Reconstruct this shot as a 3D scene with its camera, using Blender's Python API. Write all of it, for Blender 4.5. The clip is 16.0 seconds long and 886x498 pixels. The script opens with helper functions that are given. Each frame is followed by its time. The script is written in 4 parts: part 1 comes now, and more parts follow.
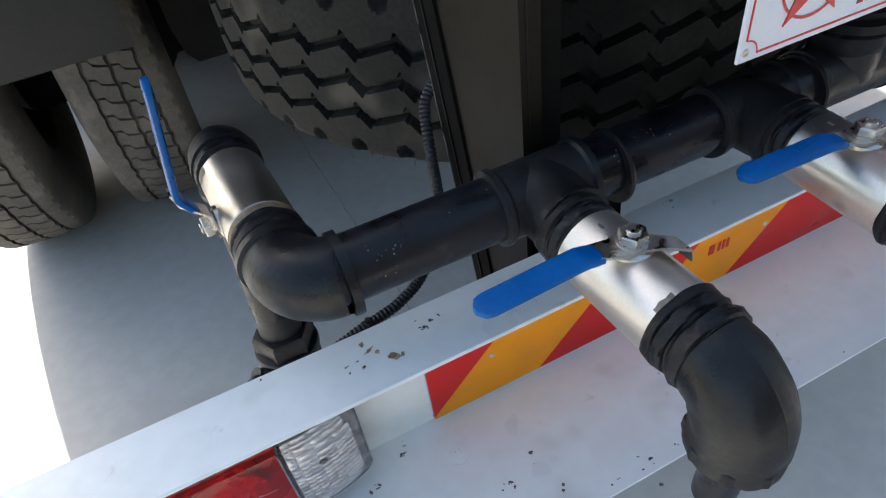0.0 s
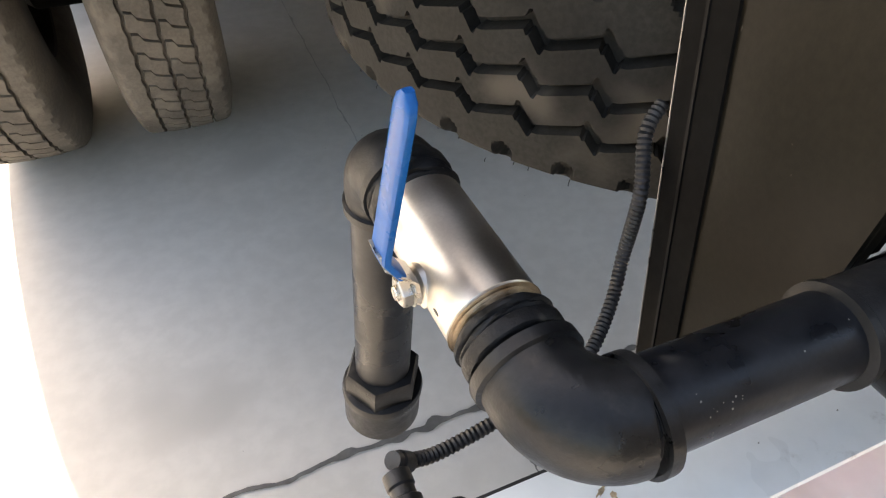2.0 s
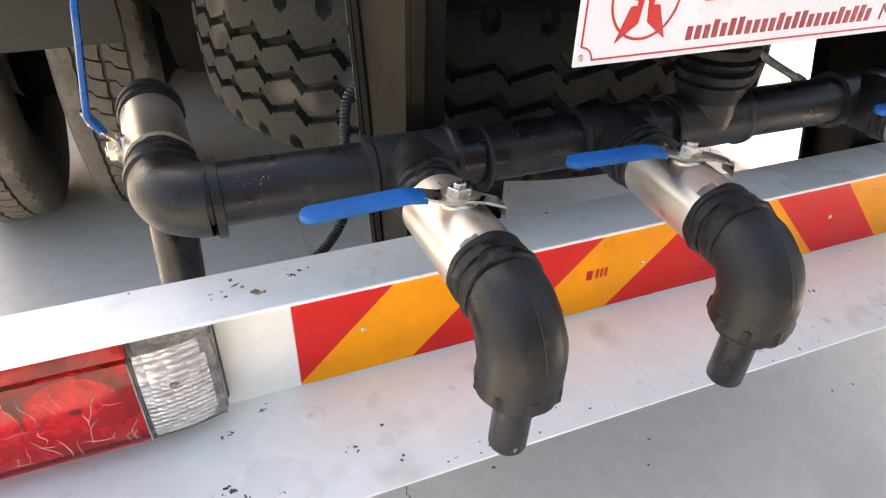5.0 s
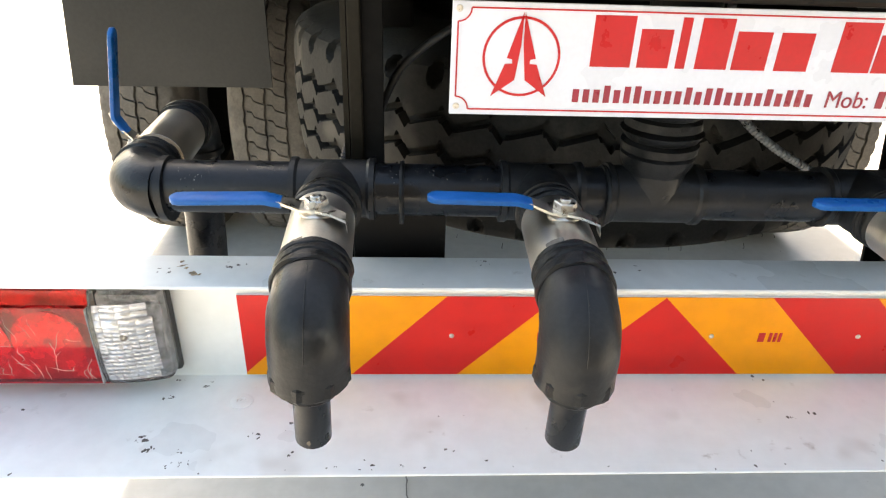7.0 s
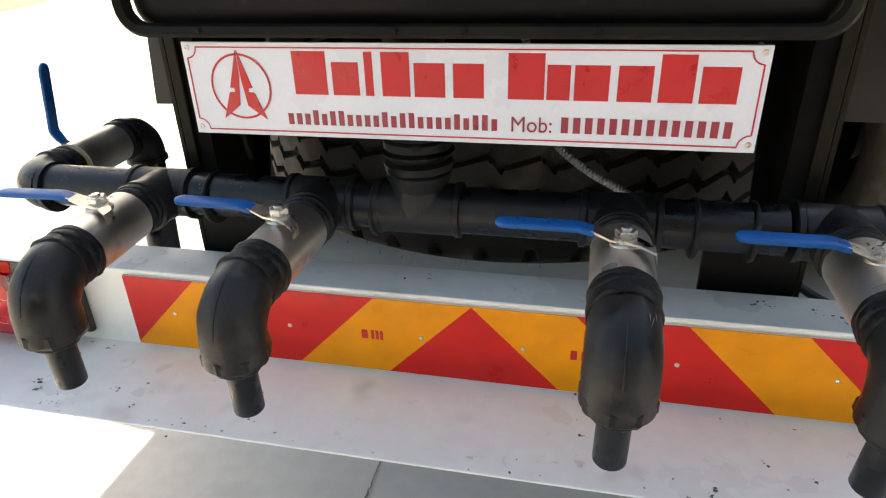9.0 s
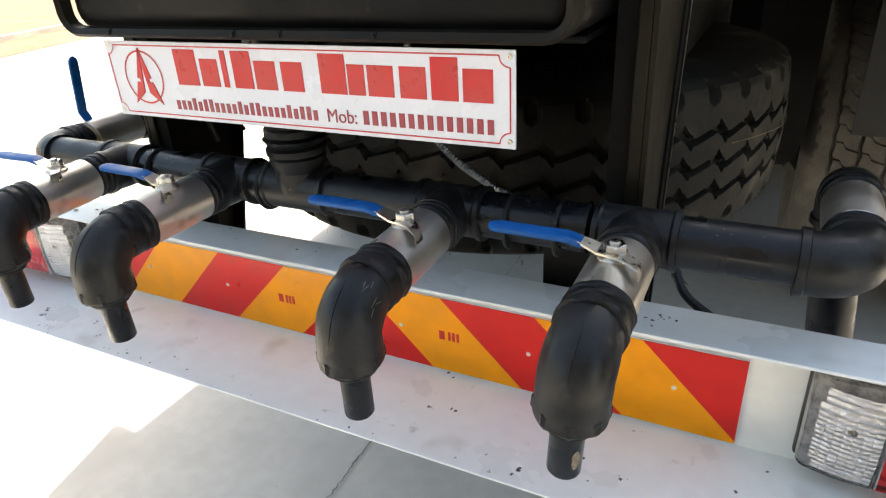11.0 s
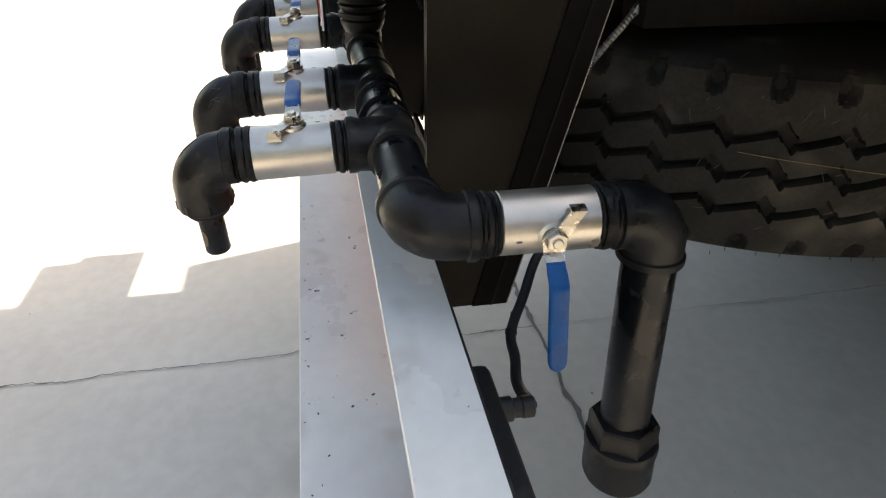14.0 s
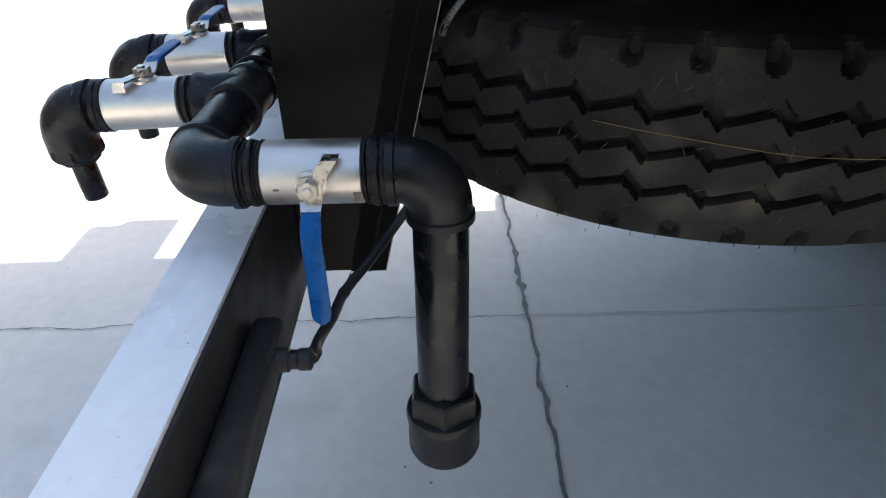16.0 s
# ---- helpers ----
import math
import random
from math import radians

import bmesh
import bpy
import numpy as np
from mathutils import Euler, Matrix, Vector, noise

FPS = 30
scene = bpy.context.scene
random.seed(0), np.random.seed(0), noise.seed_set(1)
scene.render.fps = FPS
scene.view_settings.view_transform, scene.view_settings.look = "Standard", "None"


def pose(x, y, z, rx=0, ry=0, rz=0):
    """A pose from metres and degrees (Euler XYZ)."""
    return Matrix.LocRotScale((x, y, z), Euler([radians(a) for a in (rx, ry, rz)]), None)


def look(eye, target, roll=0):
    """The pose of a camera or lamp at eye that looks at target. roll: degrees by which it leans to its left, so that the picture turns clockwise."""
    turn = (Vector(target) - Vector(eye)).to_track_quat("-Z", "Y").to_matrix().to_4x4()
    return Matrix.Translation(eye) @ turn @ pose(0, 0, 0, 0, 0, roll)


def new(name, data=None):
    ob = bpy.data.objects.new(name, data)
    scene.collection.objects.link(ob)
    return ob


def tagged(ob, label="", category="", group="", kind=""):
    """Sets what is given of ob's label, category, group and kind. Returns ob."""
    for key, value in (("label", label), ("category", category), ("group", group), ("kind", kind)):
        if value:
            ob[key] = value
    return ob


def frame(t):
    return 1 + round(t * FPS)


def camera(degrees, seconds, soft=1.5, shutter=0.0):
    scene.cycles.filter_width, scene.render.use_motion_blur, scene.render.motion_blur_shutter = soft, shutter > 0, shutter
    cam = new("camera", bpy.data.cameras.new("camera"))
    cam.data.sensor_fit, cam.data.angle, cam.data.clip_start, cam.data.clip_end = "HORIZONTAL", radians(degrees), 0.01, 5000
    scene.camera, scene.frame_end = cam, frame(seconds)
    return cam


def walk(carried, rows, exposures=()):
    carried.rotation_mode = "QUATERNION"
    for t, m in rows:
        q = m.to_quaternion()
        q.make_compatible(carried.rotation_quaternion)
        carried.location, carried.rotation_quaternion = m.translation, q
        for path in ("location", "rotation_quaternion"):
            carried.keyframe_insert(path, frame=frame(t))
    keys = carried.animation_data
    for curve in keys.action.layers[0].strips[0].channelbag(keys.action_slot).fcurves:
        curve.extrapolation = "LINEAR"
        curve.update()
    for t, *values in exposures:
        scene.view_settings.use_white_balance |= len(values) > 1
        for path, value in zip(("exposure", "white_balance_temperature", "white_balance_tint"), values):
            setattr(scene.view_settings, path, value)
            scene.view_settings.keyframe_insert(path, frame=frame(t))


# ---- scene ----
cam = camera(69.7, 16.0, soft=1.2)
PATH = [
    (0, (-0.676, -0.417, 1.348), (-0.155, 0.981, 0.017), -9.0),
    (0.5, (-0.725, -0.313, 1.304), (-0.167, 1.036, -0.063), -3.7),
    (1, (-0.746, -0.251, 1.305), (-0.216, 1.162, -0.008), -2.8),
    (1.5, (-0.79, -0.199, 1.316), (-0.251, 1.113, -0.095), 0.9),
    (2, (-0.799, -0.141, 1.313), (-0.22, 1.113, -0.133), 2.3),
    (2.5, (-0.8, -0.155, 1.314), (-0.244, 1.109, -0.132), 1.0),
    (3, (-0.774, -0.239, 1.329), (-0.221, 1.085, -0.065), -0.6),
    (3.5, (-0.724, -0.324, 1.332), (-0.164, 1.006, -0.052), -2.6),
    (4, (-0.681, -0.402, 1.315), (-0.036, 0.932, -0.028), -0.9),
    (4.5, (-0.64, -0.496, 1.306), (0.013, 0.84, -0.031), -1.2),
    (4.7, (-0.636, -0.53, 1.299), (0.059, 0.885, 0.067), 0.5),
    (6.8, (-0.368, -0.696, 1.278), (-0.25, 1.05, 0.308), 3.3),
    (7, (-0.342, -0.707, 1.281), (-0.239, 1.054, 0.339), 2.1),
    (7.5, (-0.262, -0.755, 1.289), (-0.3, 1.027, 0.382), 1.2),
    (8, (-0.162, -0.805, 1.288), (-0.333, 0.978, 0.397), 0.9),
    (8.5, (-0.024, -0.793, 1.306), (-0.28, 0.969, 0.394), -2.2),
    (9, (0.137, -0.758, 1.314), (-0.267, 0.981, 0.414), -1.8),
    (9.2, (0.172, -0.759, 1.297), (-0.299, 0.986, 0.441), -1.8),
    (11.3, (0.623, -0.702, 1.314), (-0.295, 0.831, 0.416), -1.3),
    (11.5, (0.686, -0.666, 1.309), (-0.302, 0.814, 0.395), 0.2),
    (12, (0.793, -0.611, 1.309), (-0.383, 0.704, 0.366), -1.6),
    (12.5, (0.941, -0.535, 1.316), (-0.412, 0.592, 0.369), -1.4),
    (13, (1.021, -0.402, 1.313), (-0.462, 0.485, 0.305), -1.4),
    (13.5, (1.11, -0.232, 1.313), (-0.505, 0.271, 0.245), -0.5),
    (14, (1.192, -0.114, 1.313), (-0.471, 0.218, 0.252), 0.8),
    (14.5, (1.228, 0.023, 1.297), (-0.438, 0.184, 0.202), 0.5),
    (15, (1.236, 0.145, 1.265), (-0.384, 0.177, 0.093), 1.3),
    (15.5, (1.244, 0.2, 1.27), (-0.357, 0.194, 0.071), -1.4),
    (16, (1.248, 0.225, 1.272), (-0.441, 0.239, 0.2), -1.3),
]
walk(cam, [(t, look(eye, target, roll)) for t, eye, target, roll in PATH],
     [(0.0, 1.4, 6500, 7), (0.5, 2.25, 7900, 11), (1.0, 2.42, 8200, 13), (3.0, 2.05, 8400, 16), (4.5, 2.25, 8300, 17), (7.0, 2.45, 8000, 8), (8.25, 1.9, 8050, 9), (9.0, 1.85, 8000, 9), (11.5, 2.1, 7800, 8), (12.5, 2.1, 8050, 10), (13.5, 1.85, 8100, 10), (14.0, 1.58, 8300, 10), (14.5, 1.40, 6850, 10), (15.0, 1.4, 6650, 10), (16.0, 1.7, 6550, 10)])

# ---------------------------------------------------------------- world, sun
SUN_TO = Vector((-0.185, 1.0, 0.80)).normalized()      # towards the sun: ahead of the truck, a little to its left
world = bpy.data.worlds.new("sky")
scene.world = world
world.use_nodes = True
wn = world.node_tree.nodes
sky = wn.new("ShaderNodeTexSky")
sky.sky_type, sky.sun_disc = "NISHITA", False
sky.sun_elevation = math.asin(SUN_TO.z)
sky.sun_rotation = math.atan2(SUN_TO.x, SUN_TO.y)
sky.dust_density, sky.air_density = 3.0, 1.2
wn["Background"].inputs["Strength"].default_value = 0.15
world.node_tree.links.new(sky.outputs["Color"], wn["Background"].inputs["Color"])
sun_data = bpy.data.lights.new("sun", "SUN")
sun_data.energy, sun_data.angle, sun_data.color = 4.5, radians(0.55), (1.0, 0.94, 0.85)
sun = new("sun", sun_data)
sun.matrix_world = look(SUN_TO * 30, (0, 0, 0))


# ---------------------------------------------------------------- materials
def material(name, base, rough=0.5, metal=0.0, vary=0.25, scale=8.0, fine=120.0, bump=0.15, depth=0.002,
             spots=None, spot_scale=60.0, spot_level=0.7, spread=None, rough_vary=0.15, random=0.0, coat=0.0, spot_soft=0.05, shine=0.5, smudge=None, smudge_scale=25.0, smudge_level=0.66):
    """A surface with broad stains, fine grain and, if spots is given, specks of that colour."""
    m = bpy.data.materials.new(name)
    m.use_nodes = True
    n, ln = m.node_tree.nodes, m.node_tree.links
    b = n["Principled BSDF"]
    b.inputs["Metallic"].default_value = metal
    b.inputs["Coat Weight"].default_value = coat
    b.inputs["Specular IOR Level"].default_value = shine
    tc = n.new("ShaderNodeTexCoord")

    def noise_tex(s, detail=4.0, rough_=0.55):
        t = n.new("ShaderNodeTexNoise")
        t.inputs["Scale"].default_value, t.inputs["Detail"].default_value = s, detail
        t.inputs["Roughness"].default_value = rough_
        if spread:
            mp = n.new("ShaderNodeMapping")
            mp.inputs["Scale"].default_value = spread
            ln.new(tc.outputs["Object"], mp.inputs["Vector"])
            ln.new(mp.outputs["Vector"], t.inputs["Vector"])
        else:
            ln.new(tc.outputs["Object"], t.inputs["Vector"])
        return t

    broad, grain = noise_tex(scale), noise_tex(fine, 3.0)

    def ramp(src, lo, hi, a=0.3, z=0.7):
        r = n.new("ShaderNodeMapRange")
        r.interpolation_type = "SMOOTHSTEP"
        r.inputs["From Min"].default_value, r.inputs["From Max"].default_value = a, z
        r.inputs["To Min"].default_value, r.inputs["To Max"].default_value = lo, hi
        ln.new(src, r.inputs["Value"])
        return r.outputs["Result"]

    def mul(a, c):
        x = n.new("ShaderNodeMath")
        x.operation = "MULTIPLY"
        ln.new(a, x.inputs[0])
        ln.new(c, x.inputs[1])
        return x.outputs[0]

    amount = mul(ramp(broad.outputs["Fac"], 1 - vary, 1 + vary * 0.6), ramp(grain.outputs["Fac"], 1 - vary * 0.4, 1 + vary * 0.3))
    if random:
        oi = n.new("ShaderNodeObjectInfo")
        amount = mul(amount, ramp(oi.outputs["Random"], 1 - random, 1 + random, 0, 1))
    hsv = n.new("ShaderNodeHueSaturation")
    hsv.inputs["Color"].default_value = (*base, 1)
    ln.new(amount, hsv.inputs["Value"])
    colour = hsv.outputs["Color"]
    if spots:
        sp = noise_tex(spot_scale, 2.0)
        mx = n.new("ShaderNodeMixRGB")
        mx.inputs["Color2"].default_value = (*spots, 1)
        ln.new(colour, mx.inputs["Color1"])
        ln.new(ramp(sp.outputs["Fac"], 0, 1, spot_level, spot_level + spot_soft), mx.inputs["Fac"])
        colour = mx.outputs["Color"]
    if smudge:
        sm = noise_tex(smudge_scale, 5.0, 0.65)
        mx = n.new("ShaderNodeMixRGB")
        mx.inputs["Color2"].default_value = (*smudge, 1)
        ln.new(colour, mx.inputs["Color1"])
        ln.new(ramp(sm.outputs["Fac"], 0, 0.8, smudge_level - 0.03, smudge_level + 0.14), mx.inputs["Fac"])
        colour = mx.outputs["Color"]
    ln.new(colour, b.inputs["Base Color"])
    ln.new(ramp(broad.outputs["Fac"], max(0.03, rough - rough_vary), min(1, rough + rough_vary)), b.inputs["Roughness"])
    bp = n.new("ShaderNodeBump")
    bp.inputs["Strength"].default_value, bp.inputs["Distance"].default_value = bump, depth
    ln.new(grain.outputs["Fac"], bp.inputs["Height"])
    ln.new(bp.outputs["Normal"], b.inputs["Normal"])
    return m


CONCRETE = material("concrete", (0.53, 0.515, 0.485), 0.85, vary=0.12, scale=0.8, fine=22, bump=0.12, depth=0.002, spots=(0.45, 0.438, 0.412), spot_scale=2.3, spot_level=0.56, spot_soft=0.15)
SEALANT = material("sealant", (0.115, 0.113, 0.108), 0.7, vary=0.3, scale=14, fine=90, bump=0.4)
CRACK = material("crack", (0.15, 0.145, 0.14), 0.95, vary=0.3)
FAINT = material("dusty_joint", (0.41, 0.40, 0.38), 0.95, vary=0.3, scale=6)
EARTH = material("earth", (0.2, 0.13, 0.075), 0.95, vary=0.45, scale=1.2, fine=14, bump=0.8, depth=0.03, spots=(0.12, 0.1, 0.04), spot_scale=5, spot_level=0.6)
KERB = material("kerb_stone", (0.42, 0.4, 0.36), 0.9, vary=0.2, scale=2, fine=40)
WHITE = material("white_paint", (0.81, 0.83, 0.82), 0.36, vary=0.06, scale=5, fine=45, bump=0.04, depth=0.001, spots=(0.52, 0.49, 0.45), spot_scale=9, spot_level=0.60, spot_soft=0.26, coat=0.15, smudge=(0.36, 0.33, 0.29), smudge_scale=24, smudge_level=0.665)
BLACK_STEEL = material("black_painted_steel", (0.0055, 0.0055, 0.006), 0.5, vary=0.35, scale=9, fine=150, bump=0.12, spots=(0.03, 0.028, 0.026), spot_scale=30, spot_level=0.66, spot_soft=0.12, shine=0.12)
DUSTY_STEEL = material("dusty_dark_steel", (0.0145, 0.0125, 0.0090), 0.45, vary=0.3, scale=5, fine=130, bump=0.1, spots=(0.06, 0.054, 0.045), spot_scale=90, spot_level=0.73, shine=0.10)
PIPE_BLACK = material("black_pipe_paint", (0.0075, 0.0088, 0.0115), 0.32, vary=0.4, scale=22, fine=260, bump=0.1, depth=0.001, spots=(0.03, 0.029, 0.028), spot_scale=38, spot_level=0.64, spot_soft=0.14, shine=0.30, smudge=(0.024, 0.022, 0.021), smudge_scale=11, smudge_level=0.62)
FITTING = material("black_fitting_paint", (0.0115, 0.0122, 0.0135), 0.42, vary=0.4, scale=25, fine=210, bump=0.3, depth=0.0012, spots=(0.04, 0.038, 0.035), spot_scale=30, spot_level=0.62, spot_soft=0.16, shine=0.28, smudge=(0.036, 0.033, 0.029), smudge_scale=16, smudge_level=0.62)
WRAP = material("black_rubber_wrap", (0.0085, 0.0089, 0.0097), 0.48, vary=0.4, scale=60, fine=240, bump=0.5, depth=0.0015, spots=(0.04, 0.038, 0.034), spot_scale=45, spot_level=0.65, spot_soft=0.12, shine=0.25)
STAINLESS = material("brushed_stainless", (0.66, 0.62, 0.565), 0.40, 1.0, vary=0.1, scale=14, fine=420, bump=0.06, depth=0.0004, spots=(0.42, 0.385, 0.34), spot_scale=18, spot_level=0.6, spot_soft=0.15, rough_vary=0.08)
NUT_STEEL = material("zinc_nut", (0.6, 0.56, 0.5), 0.34, 1.0, vary=0.08, scale=80, fine=400)
BLUE = material("blue_vinyl", (0.0003, 0.090, 0.315), 0.38, vary=0.14, scale=30, fine=300, bump=0.08, depth=0.0006, shine=0.22)
RUBBER = material("tyre_rubber", (0.027, 0.0258, 0.0235), 0.8, vary=0.4, scale=9, fine=160, bump=0.3, spots=(0.085, 0.076, 0.064), spot_scale=7, spot_level=0.55, spot_soft=0.2, shine=0.15)
DUSTY_RUBBER = material("dusty_tyre_rubber", (0.10, 0.088, 0.074), 0.85, vary=0.35, scale=7, fine=120, bump=0.3, spots=(0.14, 0.124, 0.104), spot_scale=14, spot_level=0.5, spot_soft=0.3)
FLAP = material("mud_flap_rubber", (0.026, 0.025, 0.023), 0.7, vary=0.25, scale=4, fine=90, shine=0.3)
RED_TAPE = material("red_reflective", (0.62, 0.012, 0.010), 0.42, vary=0.08, scale=20, fine=700, bump=0.1, depth=0.0004, coat=0.08, shine=0.3)
AMBER_TAPE = material("amber_reflective", (0.84, 0.305, 0.001), 0.42, vary=0.08, scale=20, fine=700, bump=0.1, depth=0.0004, coat=0.08, shine=0.3)
SIGN_WHITE = material("sign_white", (0.66, 0.685, 0.76), 0.32, vary=0.05, scale=10, fine=200, bump=0.03)
SIGN_RED = material("sign_red", (0.52, 0.008, 0.014), 0.4, vary=0.08, scale=40, fine=200, bump=0.03)
SIGN_DARK = material("sign_dark_red", (0.3, 0.02, 0.04), 0.4, vary=0.08, scale=40, fine=200, bump=0.03)
RESIDUE = material("glue_residue", (0.17, 0.145, 0.12), 0.6, vary=0.35, scale=60, fine=300)
GREY_DIRT = material("dirt_chip", (0.11, 0.103, 0.095), 0.9, vary=0.4, scale=90)
RUST_DIRT = material("rust_stain", (0.36, 0.27, 0.17), 0.9, vary=0.6, scale=160, fine=500)
DRIED = material("dried_splash", (0.24, 0.23, 0.21), 0.9, vary=0.4, scale=90)
CONDUIT = material("grey_black_conduit", (0.03, 0.03, 0.032), 0.5, vary=0.25, scale=60, fine=300, shine=0.4)
SCRATCH = material("scratched_plastic", (0.72, 0.40, 0.34), 0.8, vary=0.3, scale=200)
SPRING = material("steel_spiral", (0.26, 0.255, 0.25), 0.4, 0.8, vary=0.2, scale=60)
LAMP_BACK = material("black_lamp_plastic", (0.02, 0.02, 0.021), 0.5, vary=0.25, scale=40, fine=300)
COVER = material("dusty_black_plastic", (0.021, 0.022, 0.023), 0.65, vary=0.35, scale=9, fine=200, spots=(0.055, 0.052, 0.047), spot_scale=14, spot_level=0.6, spot_soft=0.2, shine=0.3)
CHASSIS = material("oily_chassis_black", (0.010, 0.0095, 0.009), 0.9, vary=0.35, scale=6, fine=90, bump=0.2, shine=0.05)
BARE = material("bare_primer", (0.2, 0.165, 0.125), 0.8, vary=0.5, scale=140, fine=400)
SCUFF = material("rubber_scuff", (0.085, 0.078, 0.068), 0.9, vary=0.4, scale=90)
STRAW = material("dry_straw", (0.28, 0.2, 0.1), 0.8, vary=0.2)


def lens_material(name, colour, rough, transmission):
    m = material(name, colour, rough, vary=0.06, scale=30, fine=500, bump=0.05, depth=0.0005, rough_vary=0.04, shine=0.22)
    b = m.node_tree.nodes["Principled BSDF"]
    b.inputs["Transmission Weight"].default_value = transmission
    b.inputs["IOR"].default_value = 1.42
    return m


RED_LENS = lens_material("red_lamp_lens", (0.74, 0.0008, 0.002), 0.06, 0.93)
CLEAR_LENS = lens_material("clear_lamp_lens", (0.95, 0.95, 0.95), 0.06, 0.95)
REFLECTOR = material("lamp_reflector", (0.82, 0.8, 0.78), 0.25, 0.5, vary=0.35, scale=22, fine=160, bump=0.2)
OPTIC = material("lamp_optic", (0.72, 0.71, 0.73), 0.12, 0.55, vary=0.2, scale=60, fine=220, bump=0.15, spots=(0.3, 0.26, 0.22), spot_scale=55, spot_level=0.78, spot_soft=0.05)
OPTIC_BASE = material("lamp_optic_base", (0.26, 0.255, 0.265), 0.3, vary=0.4, scale=50, fine=200)
OLD_THREAD = material("bare_steel_thread", (0.34, 0.26, 0.18), 0.42, 1.0, vary=0.3, scale=60, fine=300)


# ---------------------------------------------------------------- mesh helpers
def part(name, bm, mat, parent=None, label="", smooth=True, angle=35):
    """Links a bmesh as one mesh object, under parent if one is given."""
    me = bpy.data.meshes.new(name)
    bmesh.ops.recalc_face_normals(bm, faces=bm.faces[:])
    bm.to_mesh(me)
    bm.free()
    me.materials.append(mat)
    if smooth:
        me.shade_smooth()
        me.set_sharp_from_angle(angle=radians(angle))
    ob = new(name, me)
    if parent:
        ob.parent = parent
    if label:
        ob["label"] = label
    return ob


def shared(name, me, parent, m=None):
    """Another object on the same mesh."""
    ob = new(name, me)
    ob.parent = parent
    if m is not None:
        ob.matrix_basis = m
    return ob


def holder(name, at=(0, 0, 0), **tags):
    ob = new(name)
    ob.location = at
    return tagged(ob, **tags)


def box(bm, lo, hi, bevel=0.0, seg=2, m=None):
    """An upright box between two corners, its edges rounded."""
    c = [(a + b) / 2 for a, b in zip(lo, hi)]
    s = [abs(b - a) for a, b in zip(lo, hi)]
    made = bmesh.ops.create_cube(bm, size=1.0)["verts"]
    bmesh.ops.transform(bm, matrix=Matrix.Translation(c) @ Matrix.Diagonal((*s, 1)), verts=made)
    if bevel:
        edges = {e for v in made for e in v.link_edges}
        out = bmesh.ops.bevel(bm, geom=list(edges), offset=bevel, segments=seg, affect="EDGES", profile=0.5)
        made = list({v for f in out["faces"] for v in f.verts} | {v for v in made if v.is_valid})
    if m is not None:
        bmesh.ops.transform(bm, matrix=m, verts=[v for v in made if v.is_valid])
    return bm


def lathe(bm, prof, m, seg=40, wobble=0.0, close=True):
    """Revolves (radius, height) points round local z; wobble makes the rings uneven. close: caps at both ends."""
    rings = []
    for k, (r, h) in enumerate(prof):
        ring = []
        for i in range(seg):
            a = 2 * math.pi * i / seg
            rr = r * (1 + wobble * (noise.noise((2 * math.cos(a) + 3.1 * k, 2 * math.sin(a), h * 60))))
            ring.append(bm.verts.new(m @ Vector((rr * math.cos(a), rr * math.sin(a), h))))
        rings.append(ring)
    for a, b in zip(rings, rings[1:]):
        for i in range(seg):
            bm.faces.new((a[i], a[(i + 1) % seg], b[(i + 1) % seg], b[i]))
    if close:
        bm.faces.new(rings[0][::-1])
        bm.faces.new(rings[-1])
    return bm


def sweep(bm, pts, radii, seg=24, cap=True, wobble=0.0):
    """A tube along points, with a radius at each."""
    pts = [Vector(p) for p in pts]
    up, rings = None, []
    for k, p in enumerate(pts):
        d = (pts[min(k + 1, len(pts) - 1)] - pts[max(k - 1, 0)]).normalized()
        if up is None:
            up = d.orthogonal().normalized()
        up = (up - d * up.dot(d)).normalized()
        side = d.cross(up)
        r = radii[k] if hasattr(radii, "__len__") else radii
        ring = []
        for i in range(seg):
            a = 2 * math.pi * i / seg
            w = 1 + wobble * noise.noise((3 * math.cos(a), 3 * math.sin(a), 0.35 * k))
            ring.append(bm.verts.new(p + (up * math.cos(a) + side * math.sin(a)) * r * w))
        rings.append(ring)
    for a, b in zip(rings, rings[1:]):
        for i in range(seg):
            bm.faces.new((a[i], a[(i + 1) % seg], b[(i + 1) % seg], b[i]))
    if cap:
        bm.faces.new(rings[0][::-1])
        bm.faces.new(rings[-1])
    return bm


def spline(knots, per=10):
    """A smooth line through the knots."""
    k = [Vector(p) for p in knots]
    k = [2 * k[0] - k[1], *k, 2 * k[-1] - k[-2]]
    out = []
    for a, b, c, d in zip(k, k[1:], k[2:], k[3:]):
        for i in range(per):
            t = i / per
            out.append(0.5 * (2 * b + (c - a) * t + (2 * a - 5 * b + 4 * c - d) * t * t + (3 * b - a - 3 * c + d) * t ** 3))
    return out + [k[-2]]


def prism(bm, outline, lo, hi, axis="y"):
    """A flat outline (two coordinates a point) given depth along an axis."""
    def at(p, d):
        u, v = p
        return {"x": (d, u, v), "y": (u, d, v), "z": (u, v, d)}[axis]
    a = [bm.verts.new(at(p, lo)) for p in outline]
    b = [bm.verts.new(at(p, hi)) for p in outline]
    bm.faces.new(a)
    bm.faces.new(b[::-1])
    for i in range(len(a)):
        j = (i + 1) % len(a)
        bm.faces.new((a[i], b[i], b[j], a[j]))
    return bm


ALONG_X = Matrix.Rotation(radians(90), 4, "Y")
ALONG_Y = Matrix.Rotation(radians(-90), 4, "X")

